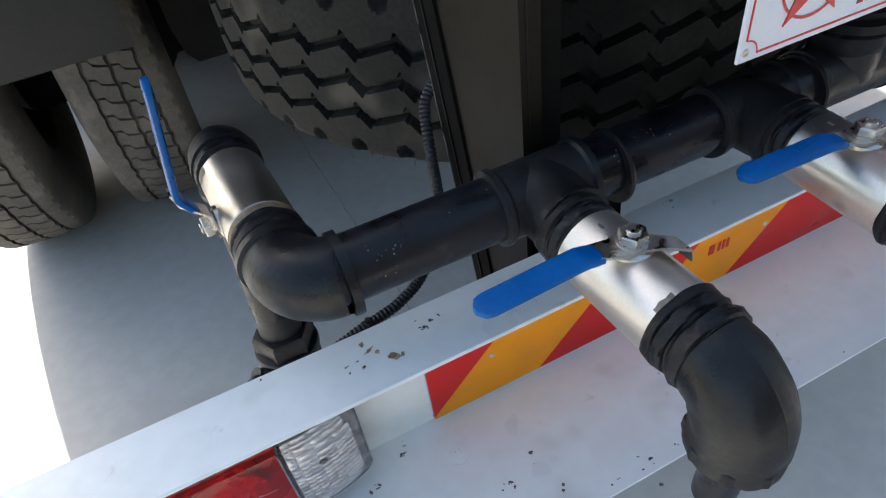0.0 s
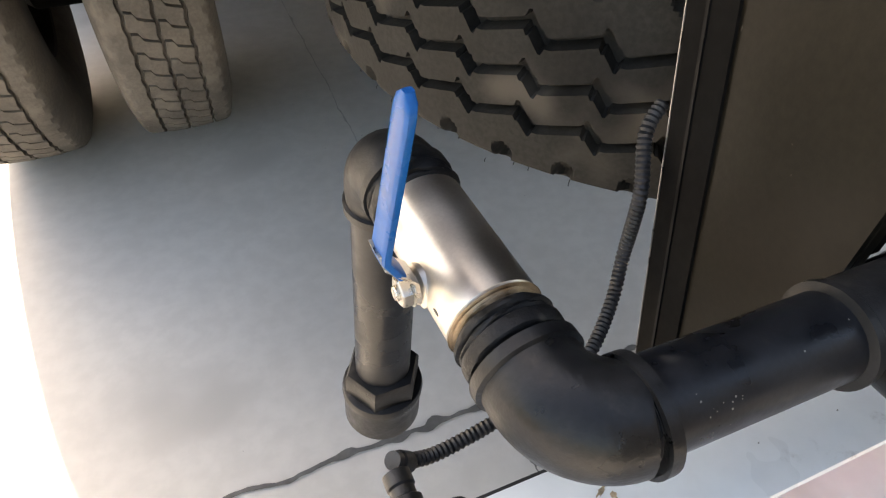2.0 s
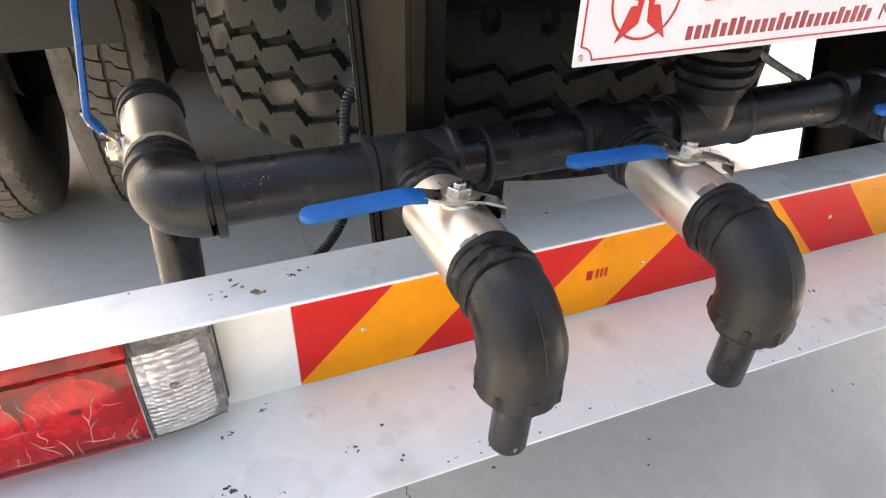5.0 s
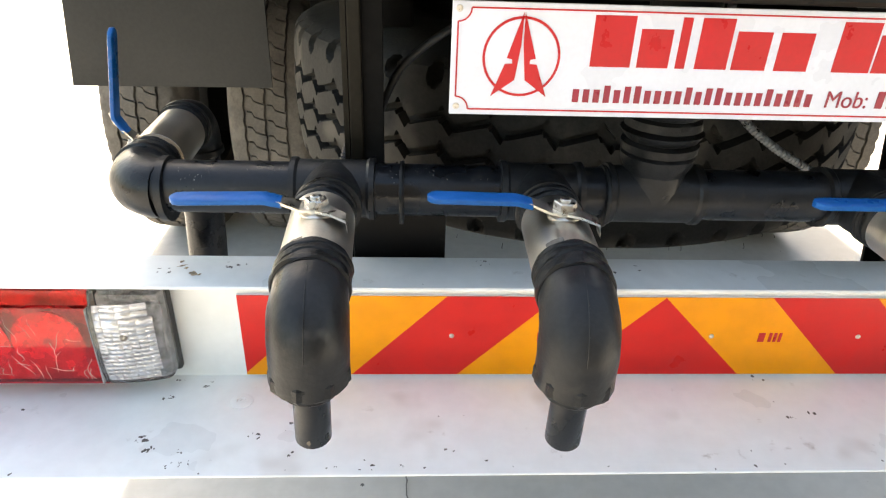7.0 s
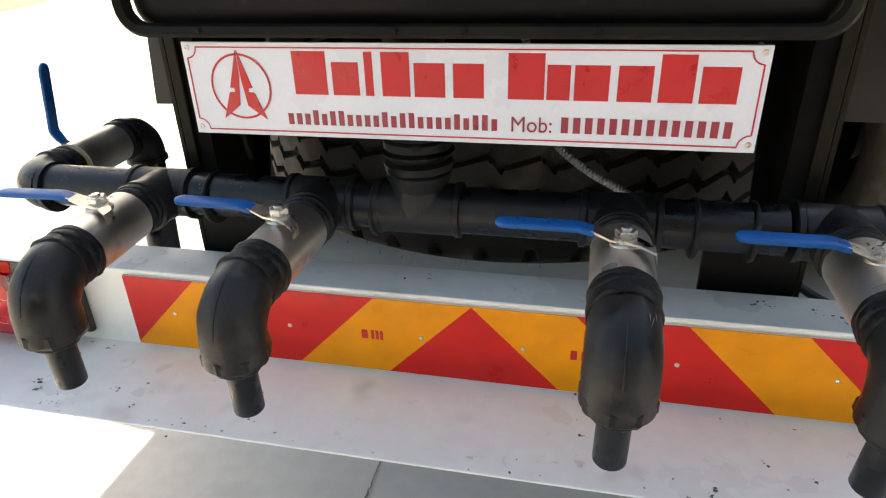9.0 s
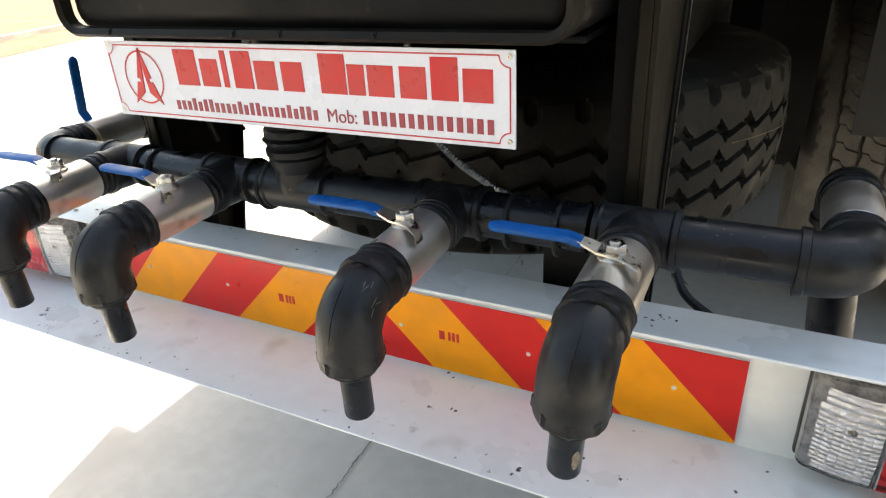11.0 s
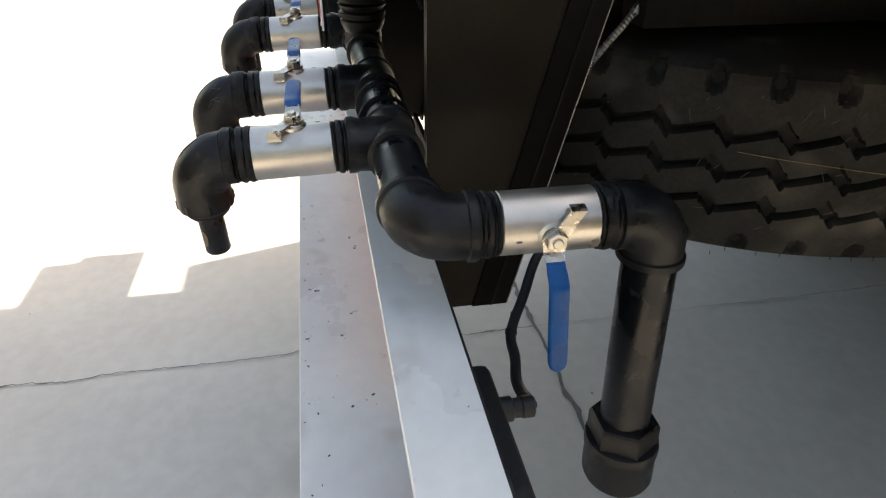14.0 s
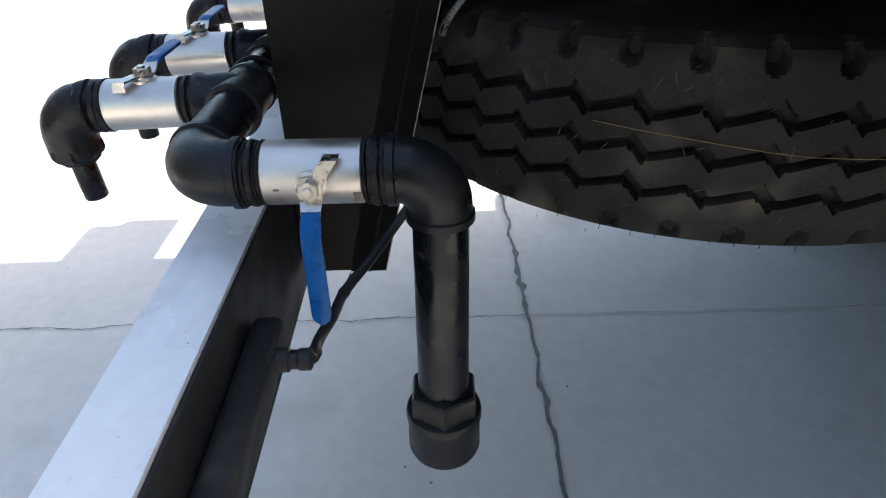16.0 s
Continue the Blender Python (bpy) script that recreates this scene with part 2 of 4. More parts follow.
# ---------------------------------------------------------------- ground
bm = bmesh.new()
bmesh.ops.create_grid(bm, x_segments=40, y_segments=40, size=400)
ground = part("ground", bm, CONCRETE, smooth=False)
tagged(ground, "light grey worn concrete yard slabs", "ground", kind="structure")


def strip(name, a, b, width, jag, mat, parent, label, z=0.004, step=0.03, seed=0, wander=0.0):
    """A thin uneven strip on the ground from a to b."""
    a, b = Vector((*a, 0)), Vector((*b, 0))
    d, k = (b - a), 0
    count = max(2, int(d.length / step))
    side = Vector((-d.y, d.x, 0)).normalized()
    bm = bmesh.new()
    left, right = [], []
    for k in range(count + 1):
        p = a + d * (k / count)
        s = k * step
        wob = noise.noise((s * 9, seed, 0)) * jag * 0.6 + wander * (noise.noise((s * 6, seed, 20)) + 0.5 * noise.noise((s * 25, seed, 30)) + 0.4 * noise.noise((s * 75, seed, 40)))
        w1 = width * (0.5 + max(0, noise.noise((s * 19, seed, 3)) * 3.0 * max(0, noise.noise((s * 2.3, seed, 13)) + 0.15)) * jag / max(width, 1e-4) + 0.4 * noise.noise((s * 40, seed, 5)))
        w2 = width * (0.5 + max(0, noise.noise((s * 16, seed, 9)) * 3.0 * max(0, noise.noise((s * 2.3, seed, 13)) + 0.15)) * jag / max(width, 1e-4) + 0.4 * noise.noise((s * 40, seed, 7)))
        left.append(bm.verts.new(p + side * (wob + max(w1, width * 0.15)) + Vector((0, 0, z))))
        right.append(bm.verts.new(p + side * (wob - max(w2, width * 0.15)) + Vector((0, 0, z))))
    for k in range(count):
        bm.faces.new((left[k], right[k], right[k + 1], left[k + 1]))
    return part(name, bm, mat, parent, label, smooth=False)


strip("joint_sealant", (-9, 0.503), (9, 0.503), 0.010, 0.028, SEALANT, ground, "dark sealant smeared along a slab joint", seed=1, step=0.012)
strip("slab_joint", (-0.345, -9), (-0.345, 0.495), 0.0030, 0.006, CRACK, ground, "thin jagged crack along a slab joint", seed=2, step=0.006, wander=0.013)
strip("slab_joint", (-0.345, 0.511), (-0.345, 9), 0.004, 0.006, FAINT, ground, "faint dusty joint between slabs", seed=6, step=0.02, wander=0.008)
strip("slab_joint", (-9, -4.3), (9, -4.3), 0.006, 0.003, CRACK, ground, "thin open joint between slabs", seed=4)
bm = bmesh.new()
rg = random.Random(21)
for _ in range(110):
    x, y, r = rg.uniform(-2.2, 2.2), rg.uniform(-1.6, 2.4), rg.choice((0.001, 0.0013, 0.0016, 0.002, 0.003, 0.0045))
    bm.faces.new([bm.verts.new((x + r * rg.uniform(0.6, 1.2) * math.cos(a), y + r * rg.uniform(0.6, 1.2) * math.sin(a), 0.003)) for a in (6.283 * i / 7 for i in range(7))])
tagged(part("grit", bm, CRACK, ground, "small dark specks of grit", smooth=False), kind="stuff")
# the yard's far edge: bare earth behind a low kerb
edge_a, edge_b = Vector((-5.84, -8.0)), Vector((-14.8, 20.0))
along = (edge_b - edge_a).normalized()
out = Vector((-along.y, along.x))
if out.x > 0:
    out = -out
bm = bmesh.new()
p = [edge_a - along * 60, edge_b + along * 160]
q = [v + out * 300 for v in p]
vs = [bm.verts.new((v.x, v.y, 0.006)) for v in (p[0], p[1], q[1], q[0])]
bm.faces.new(vs)
tagged(part("earth", bm, EARTH, smooth=False), "bare brown earth with dry weeds beyond the yard", "ground", kind="structure")
bm = bmesh.new()
c = [(edge_a + out * 1.7 - along * 30), (edge_b + out * 1.7 + along * 60)]
pts = [c[0], c[1], c[1] + out * 0.18, c[0] + out * 0.18]
lo = [bm.verts.new((v.x, v.y, 0.0)) for v in pts]
hi = [bm.verts.new((v.x, v.y, 0.1)) for v in pts]
bm.faces.new(hi)
for i in range(4):
    bm.faces.new((lo[i], lo[(i + 1) % 4], hi[(i + 1) % 4], hi[i]))
tagged(part("kerb", bm, KERB, smooth=False), "low pale kerb in bare earth", "kerb", kind="structure")

# an unseen plain dark panel, added beside the truck to cut sky light from the right
bm = bmesh.new()
box(bm, (4.2, -1.0, 0.0), (4.4, 9.0, 3.3))
tagged(part("wall_east", bm, FLAP, smooth=False), "plain dark panel, unseen, added to block sky light beside the truck", "wall", kind="structure")

# unseen panel added behind the viewpoint, keeps low sky light off the truck's rear
bm = bmesh.new()
box(bm, (-1.5, -4.6, 0.0), (6.0, -4.4, 5.5))
tagged(part("wall_south", bm, FLAP, smooth=False), "plain dark panel, unseen, added to block low sky light from behind", "wall", kind="structure")

# ---------------------------------------------------------------- rear bumper: a channel open to the rear
BX, TOP, LOW = 1.2, 0.888, 0.700
FL, LG = -0.070, -0.179          # rear edges of the top flange and of the lower ledge
T = 0.004
bumper = holder("rear_bumper", (0, 0, 0), label="white painted steel bumper channel with chipped dirty ledge", category="bumper")
bm = bmesh.new()
outline = [(0.004, TOP), (FL, TOP), (FL - 0.0015, TOP - 0.002), (FL - 0.0015, TOP - 0.003), (FL, TOP - T), (0.002, TOP - T), (0.002, LOW), (LG + 0.002, LOW), (LG + 0.001, LOW - 0.001), (LG + 0.002, LOW - 0.0035),
           (LG + 0.004, LOW - T), (0.004, LOW - T)]
prism(bm, outline, -BX, BX, "x")
part("channel", bm, WHITE, bumper, smooth=False)
bm = bmesh.new()
box(bm, (-BX, 0.0045, LOW - 0.03), (BX, 0.0085, TOP - 0.006))
part("back_plate", bm, COVER, bumper, "dusty black back of the bumper", smooth=False)

# reflective marking boards on the web
Z0, Z1 = 0.706, 0.834
SLOPE = 1.0
PITCH = 0.1468


def stripe_poly(a, b, lo, hi):
    """A slanting band clipped to lo..hi: at the top it spans a..b, and it moves outwards by the height below."""
    h = Z1 - Z0
    pts = [(a, Z1), (b, Z1), (b + h * SLOPE, Z0), (a + h * SLOPE, Z0)]

    def clip(poly, x, keep_right):
        res = []
        for i in range(len(poly)):
            p, q = poly[i], poly[(i + 1) % len(poly)]
            inp, inq = (p[0] >= x) == keep_right or p[0] == x, (q[0] >= x) == keep_right or q[0] == x
            if inp:
                res.append(p)
            if inp != inq:
                t = (x - p[0]) / (q[0] - p[0])
                res.append((x, p[1] + t * (q[1] - p[1])))
        return res
    pts = clip(pts, lo, True)
    return clip(pts, hi, False) if len(pts) > 2 else []


for side in (-1, 1):
    bm = bmesh.new()
    box(bm, (min(0.001 * side, 0.5655 * side), -0.0022, Z0 - 0.0005), (max(0.001 * side, 0.5655 * side), 0.0015, Z1 + 0.0005))
    board = part("marking_board", bm, SIGN_WHITE, bumper, "red and amber striped reflective board", smooth=False)
    k = -1
    while True:
        a = k * PITCH
        if a > 0.565:
            break
        poly = stripe_poly(a, a + PITCH, 0.0, 0.565)
        if len(poly) > 2:
            bm = bmesh.new()
            prism(bm, [(side * x, z) for x, z in poly], -0.0042, -0.0015, "y")
            part("stripe", bm, AMBER_TAPE if k % 2 == 0 else RED_TAPE, board, smooth=False)
        k += 1
    for x in (0.075, 0.285, 0.484):
        bm = bmesh.new()
        lathe(bm, [(0.0001, 0.0024), (0.002, 0.0022), (0.0034, 0.001), (0.0036, 0)], Matrix.Translation((side * x, -0.0042, 0.772)) @ Matrix.Rotation(radians(90), 4, "X"), 12)
        part("rivet", bm, STAINLESS, board)
    # maker's mark, as plain bars
    for x in (0.155,):
        bm = bmesh.new()
        for dx, w in ((-0.013, 0.009), (0.002, 0.004), (0.009, 0.004), (0.016, 0.004)):
            box(bm, (side * x + dx, -0.0050, 0.763), (side * x + dx + w, -0.0040, 0.778))
        part("mark", bm, SIGN_RED, board, smooth=False)
# bolts and paint chips on the ledge and the flange
bm = bmesh.new()
lathe(bm, [(0.0145, 0), (0.0145, 0.0008), (0.011, 0.0016), (0.006, 0.0018), (0.0055, 0.0005), (0.0001, 0.0004)], Matrix.Translation((-0.562, -0.052, LOW)), 24)
part("plug", bm, WHITE, bumper)
rng = random.Random(4)


def blot(bm, x, y, z, r, rng):
    n = rng.randint(11, 14)
    st, ph = rng.uniform(0.25, 0.9), rng.uniform(0, 6.28)
    vs = []
    for i in range(n):
        a = 6.283 * i / n
        rr = r * rng.uniform(0.55, 1.2)
        u, v = rr * math.cos(a), rr * st * math.sin(a)
        vs.append(bm.verts.new((x + u * math.cos(ph) - v * math.sin(ph), y + u * math.sin(ph) + v * math.cos(ph), z)))
    bm.faces.new(vs)


bm = bmesh.new()
for _ in range(60):
    x = rng.uniform(-0.95, 0.98)
    y = rng.uniform(LG + 0.006, -0.006) if rng.random() < 0.6 else LG + abs(rng.gauss(0, 0.012)) + 0.004
    blot(bm, x, y, LOW + 0.0005, rng.choice((0.001, 0.0013, 0.0016, 0.002, 0.0028)), rng)
# crusty clusters: place, spread, count
for cx, cy, sp, cnt in ((-0.666, -0.118, 0.006, 16), (-0.652, -0.137, 0.006, 18), (-0.618, -0.142, 0.005, 7), (-0.604, -0.158, 0.005, 12), (-0.650, -0.0135, 0.004, 6), (-0.617, -0.022, 0.004, 6),
                        (-0.661, -0.044, 0.005, 7), (-0.564, -0.05, 0.004, 3), (-0.528, -0.114, 0.005, 12), (-0.484, -0.145, 0.004, 7), (-0.43, -0.166, 0.006, 4), (-0.385, -0.164, 0.016, 6),
                        (0.157, -0.010, 0.006, 5), (0.165, -0.086, 0.005, 7), (0.197, -0.078, 0.004, 4), (0.325, -0.151, 0.006, 9), (0.293, -0.167, 0.003, 3), (0.387, -0.094, 0.006, 6), (0.446, -0.112, 0.005, 5),
                        (0.424, -0.16, 0.014, 7), (0.506, -0.164, 0.003, 3), (0.578, -0.09, 0.008, 5), (0.608, -0.034, 0.003, 3), (0.45, -0.025, 0.006, 3)):
    for _ in range(cnt // 2 + 1):
        blot(bm, cx + rng.gauss(0, sp * 0.7), cy + rng.gauss(0, sp * 0.5), LOW + 0.0005, rng.choice((0.0009, 0.0014, 0.002, 0.0026, 0.0034)), rng)
for _ in range(9):
    blot(bm, rng.uniform(-0.95, 0.95), rng.uniform(FL + 0.006, 0.0), TOP + 0.0005, rng.choice((0.001, 0.0014, 0.002, 0.0028)), rng)
for cx, cy, cnt in ((0.36, -0.022, 5), (0.375, -0.026, 6), (0.425, -0.029, 6), (0.453, -0.038, 8), (0.469, -0.025, 5), (-0.56, -0.02, 7), (-0.64, -0.035, 6), (-0.248, -0.01, 6)):
    for _ in range(cnt):
        blot(bm, cx + rng.gauss(0, 0.006), min(-0.004, max(FL + 0.004, cy + rng.gauss(0, 0.005))), TOP + 0.0005, rng.choice((0.0008, 0.0012, 0.0018, 0.0026)), rng)
tagged(part("chipped_paint", bm, GREY_DIRT, bumper, "dark chips and dirt specks", smooth=False), kind="stuff")
bm = bmesh.new()
for cx, cy, r in ((-0.618, -0.022, 0.0065), (-0.600, -0.040, 0.0065), (-0.622, -0.012, 0.0035), (-0.612, -0.028, 0.003), (-0.592, -0.043, 0.0035)):
    blot(bm, cx, cy, TOP + 0.0006, r, rng)
tagged(part("rust_stain", bm, RUST_DIRT, bumper, "brown rust stains", smooth=False), kind="stuff")

# ---------------------------------------------------------------- tail lamps in the channel


def tail_lamp(side):
    lamp = holder("tail_lamp", (side * 0.86, -0.03, 0.79), label="red and clear plastic truck tail lamp set in white bumper", category="tail lamp", group="tail lamps")
    inv = Matrix.Translation((-side * 0.86, 0.03, -0.79))

    def span(a, b):
        return min(side * a, side * b), max(side * a, side * b)

    def piece(name, bm, mat, parent=lamp, label="", **k):
        bmesh.ops.transform(bm, matrix=inv, verts=bm.verts[:])
        return part(name, bm, mat, parent, label, **k)

    z0, z1, yf, yr = 0.7225, 0.8635, -0.056, -0.012
    xi, xs, xo = (0.631, 0.709, 1.10) if side > 0 else (0.650, 0.730, 1.10)          # inner end, seam, outer end
    bm = bmesh.new()
    x0, x1 = span(xi - 0.0018, xo)
    box(bm, (x0, yr + 0.0005, z0 - 0.003), (x1, 0.0015, z1 + 0.008), 0.004)
    piece("gasket", bm, LAMP_BACK)
    bm = bmesh.new()
    x0, x1 = span(xi + 0.034, xo)
    box(bm, (x0, 0.0090, 0.705), (x1, 0.047, 0.822 if side > 0 else 0.812), 0.012, 3)
    for v in bm.verts:          # it narrows downwards
        v.co.y -= max(0.0, v.co.y - 0.014) * 0.85 * (0.82 - v.co.z) / 0.115
    piece("back_cover", bm, COVER)
    bm = bmesh.new()
    x0, x1 = span(xs + 0.003, xo - 0.01)
    box(bm, (x0, yr - 0.002, z0 + 0.003), (x1, yr + 0.0002, z1 - 0.003))
    for xx in (0.79, 0.88, 0.97):
        lathe(bm, [(0.044, 0.024), (0.040, 0.012), (0.030, 0.005), (0.013, 0.0015), (0.0115, 0.018), (0.006, 0.024)], Matrix.Translation((side * xx, yr - 0.0022, 0.79)) @ Matrix.Rotation(radians(90), 4, "X"), 28)
    piece("reflector", bm, REFLECTOR)

    def front(x, w):
        """How far the lens stands out at a place across it (w: 0 at its foot, 1 at its top)."""
        u = (x - xi) / 0.075
        reach = 0.62 + 0.38 * (1 - (1 - min(max(u, 0.0), 1)) ** 2.2)
        belly = 1 - abs(2 * w - 1) ** 3.0
        rim = 0.0055 if w > 0.875 or w < 0.06 else 0.0
        return yr + (yf - yr) * reach * (0.80 + 0.20 * belly) + rim

    def shell(a, b, rounded):
        bm = bmesh.new()
        cols = []
        steps = 26
        ws = [0, 0.02, 0.055, 0.065, 0.12, 0.2, 0.3, 0.4, 0.5, 0.6, 0.7, 0.8, 0.87, 0.88, 0.93, 0.98, 1]
        for i in range(steps + 1):
            x = a + (b - a) * (i / steps) ** (1.8 if rounded else 1.0)
            e = max(0.0, 1 - (x - a) / 0.010) if rounded else 0.0
            cut = 0.010 * (1 - math.sqrt(max(0.0, 1 - e * e)))
            lo, hi = z0 + cut, z1 - cut
            cols.append([bm.verts.new((side * x, yr, lo)), *[bm.verts.new((side * x, front(x, w), lo + (hi - lo) * w)) for w in ws], bm.verts.new((side * x, yr, hi))])
        for p, q in zip(cols, cols[1:]):
            for j in range(len(p) - 1):
                bm.faces.new((p[j], p[j + 1], q[j + 1], q[j]))
        bm.faces.new(cols[0])
        bm.faces.new(cols[-1][::-1])
        return bm

    clear = piece("clear_lens", shell(xi, xs - 0.0004, True), CLEAR_LENS, label="clear reversing lens", angle=50)
    clear.visible_shadow = False
    bm = bmesh.new()
    x0, x1 = span(xi + 0.005, xs - 0.003)
    box(bm, (x0, yr - 0.016, z0 + 0.004), (x1, yr - 0.0005, z1 - 0.012), 0.003)
    piece("optic_back", bm, OPTIC_BASE, clear, "grey backing behind the lens")
    # pillow optics: small bright cells in rows, coarser towards the top
    rp = random.Random(31 if side > 0 else 32)
    bm = bmesh.new()
    rows_ = [0.052 + 0.046 * k for k in range(13)] + [0.66, 0.735, 0.80, 0.86]
    cols_ = 7
    for k in range(len(rows_) - 1):
        wa, wb = rows_[k] + 0.0028, rows_[k + 1] - 0.0028
        xa = xi + 0.0115 + (0.004 if k < 2 or k > 13 else 0.0)
        edges = [xa + (xs - 0.0035 - xa) * c / cols_ for c in range(cols_ + 1)]
        if k > 11:
            edges = edges[::2] + edges[-1:] if len(edges) % 2 == 0 else edges[::2]
        for c in range(len(edges) - 1):
            ea, eb = edges[c] + 0.0002, edges[c + 1] - 0.0002
            if eb - ea < 0.001:
                continue
            tx, tz = rp.gauss(0, 0.0005), rp.gauss(0.0003, 0.0006)
            grid = []
            for i in range(5):
                u = i / 4
                row = []
                for j in range(5):
                    v = j / 4
                    x, w = ea + (eb - ea) * u, wa + (wb - wa) * v
                    bulge = 0.0011 * (1 - (2 * u - 1) ** 2) * (1 - (2 * v - 1) ** 2)
                    row.append(bm.verts.new((side * x, front(x, w) + 0.0078 - bulge + tx * (u - 0.5) + tz * (v - 0.5), z0 + (z1 - z0) * w)))
                grid.append(row)
            for p, q in zip(grid, grid[1:]):
                for j in range(4):
                    bm.faces.new((p[j], p[j + 1], q[j + 1], q[j]))
    tagged(piece("optic", bm, OPTIC, clear, "rows of small bright pillow optics", angle=60), kind="stuff")
    bm = bmesh.new()
    lathe(bm, [(0.0002, 0.010), (0.003, 0.009), (0.0048, 0.005), (0.005, 0.0), (0.004, -0.006)], Matrix.Translation((side * (xi + 0.046), front(xi + 0.046, 0.5) + 0.013, z0 + 0.55 * (z1 - z0))) @ Matrix.Rotation(radians(90), 4, "X"), 16)
    piece("bulb", bm, RESIDUE, clear, "dim brownish bulb")
    bm = bmesh.new()
    x0, x1 = span(xs - 0.0003, xs + 0.0008)
    box(bm, (x0, front(xs, 0.5) - 0.0004, z0 + 0.01), (x1, yr, z1 - 0.018))
    piece("seam", bm, OPTIC_BASE, lamp, smooth=False)
    red = piece("red_lens", shell(xs + 0.0012, xo, False), RED_LENS, label="scratched red lens", angle=50)
    red.visible_shadow = False
    r2 = random.Random(9 + side)
    for _ in range(46):
        x, z, a, l = r2.uniform(xs + 0.006, 1.0), r2.uniform(z0 + 0.025, z1 - 0.04), r2.choice((r2.uniform(1.2, 1.9), r2.uniform(1.0, 1.7), r2.uniform(1.4, 2.1), r2.uniform(-0.25, 0.25))), r2.uniform(0.010, 0.046)
        pts = []
        for i in range(13):
            t = i / 12
            zz = min(z1 - 0.02, max(z0 + 0.012, z + math.sin(a) * l * (t - 0.5) + 0.004 * noise.noise((t * 2, x * 70, 4))))
            xx = x + math.cos(a) * l * t + 0.010 * noise.noise((t * 1.6, x * 50, 0))
            xx = max(xx, xs + 0.003)
            pts.append((side * xx, front(xx, (zz - z0) / (z1 - z0)) - 0.0002, zz))
        bm = bmesh.new()
        wide = r2.uniform(0.00030, 0.00062)
        sweep(bm, pts, [wide * math.sin(0.15 + 2.84 * i / 12) for i in range(13)], 5)
        piece("scratch", bm, SCRATCH, red)
    # cable socket behind
    bm = bmesh.new()
    lathe(bm, [(0.014, 0), (0.014, 0.012), (0.011, 0.014), (0.011, 0.022), (0.0125, 0.024), (0.0125, 0.036), (0.009, 0.038)], Matrix.Translation((side * (0.7205 if side > 0 else 0.731), 0.046, 0.799 if side > 0 else 0.795)) @ ALONG_Y, 20)
    piece("socket", bm, LAMP_BACK)
    return lamp


tail_lamp(-1)
tail_lamp(1)

# ---------------------------------------------------------------- spray manifold
MY, MZ, PR = -0.0255, 0.9925, 0.0300
XL, XR = -0.6585, 0.644
manifold = holder("spray_manifold", (0, MY, MZ), label="black water spray pipe with steel ball valves and nozzles", category="pipe")
manifold.rotation_euler.z = radians(-0.5)          # it is not quite square to the bumper
INV = Matrix.Translation((0, -MY, -MZ))


def mpart(name, bm, mat, parent=manifold, label="", **k):
    bmesh.ops.transform(bm, matrix=INV, verts=bm.verts[:])
    return part(name, bm, mat, parent, label, **k)


def pipe_x(x0, x1, r=PR, mat=PIPE_BLACK):
    bm = bmesh.new()
    lathe(bm, [(r, x0), (r, x1)], Matrix.Translation((0, MY, MZ)) @ ALONG_X, 48)
    return mpart("pipe", bm, mat)


RB = 0.0345
pipe_x(XL + 0.03, -0.47)
pipe_x(-0.40, -0.235)
pipe_x(-0.15, -0.10)
pipe_x(-0.02, 0.145)
pipe_x(0.235, 0.37)
pipe_x(0.46, XR - 0.03)


def ring_profile(s0, s1, r, lip=0.0025):
    """A fitting's sleeve with a raised lip at either end."""
    return [(r - 0.004, s0 - 0.001), (r + lip, s0), (r + lip, s0 + 0.006), (r, s0 + 0.009), (r, s1 - 0.009), (r + lip, s1 - 0.006), (r + lip, s1), (r - 0.004, s1 + 0.001)]


def tee(x, half, vertical=False):
    bm = bmesh.new()
    lathe(bm, ring_profile(x - half, x + half, RB - 0.001), Matrix.Translation((0, MY, MZ)) @ ALONG_X, 48)
    # flared branch
    turn = Matrix.Identity(4) if vertical else Matrix.Rotation(radians(90), 4, "X")
    lathe(bm, [(RB * 1.0, 0.0), (RB * 1.02, 0.02), (RB * 0.98, 0.044), (RB + 0.0015, 0.050), (RB + 0.0015, 0.058), (RB - 0.004, 0.059)] if not vertical else [(RB * 1.0, 0.0), (RB * 1.02, 0.02), (RB * 0.98, 0.034), (RB + 0.0015, 0.040), (RB + 0.0015, 0.047), (RB - 0.004, 0.048)], Matrix.Translation((x, MY, MZ)) @ turn, 40)
    return mpart("tee", bm, FITTING)


VX = (-0.430, -0.192, 0.188, 0.424)
for x in VX:
    tee(x, 0.047)
tee(-0.061, 0.055, True)
rd = random.Random(5)
bm = bmesh.new()
for cx, cy, sp, cnt in ((-0.588, 0.9, 0.008, 14), (-0.34, 0.5, 0.03, 26), (-0.45, 0.2, 0.02, 16), (0.3, 0.4, 0.1, 14), (0.55, 0.5, 0.04, 8)):
    for _ in range(cnt):
        x, a, r = cx + rd.gauss(0, sp), cy + rd.gauss(0, 0.25), rd.uniform(0.0003, 0.0008)
        c = Vector((x, MY - (PR + 0.0006) * math.sin(a), MZ + (PR + 0.0006) * math.cos(a)))
        u, v = Vector((1, 0, 0)), Vector((0, -math.cos(a), -math.sin(a)))
        bm.faces.new([bm.verts.new(c + (u * math.cos(t) + v * math.sin(t)) * r) for t in (0, 1.05, 2.1, 3.14, 4.2, 5.24)])
tagged(mpart("splash_mark", bm, DRIED, label="dried pale splashes", smooth=False), kind="stuff")
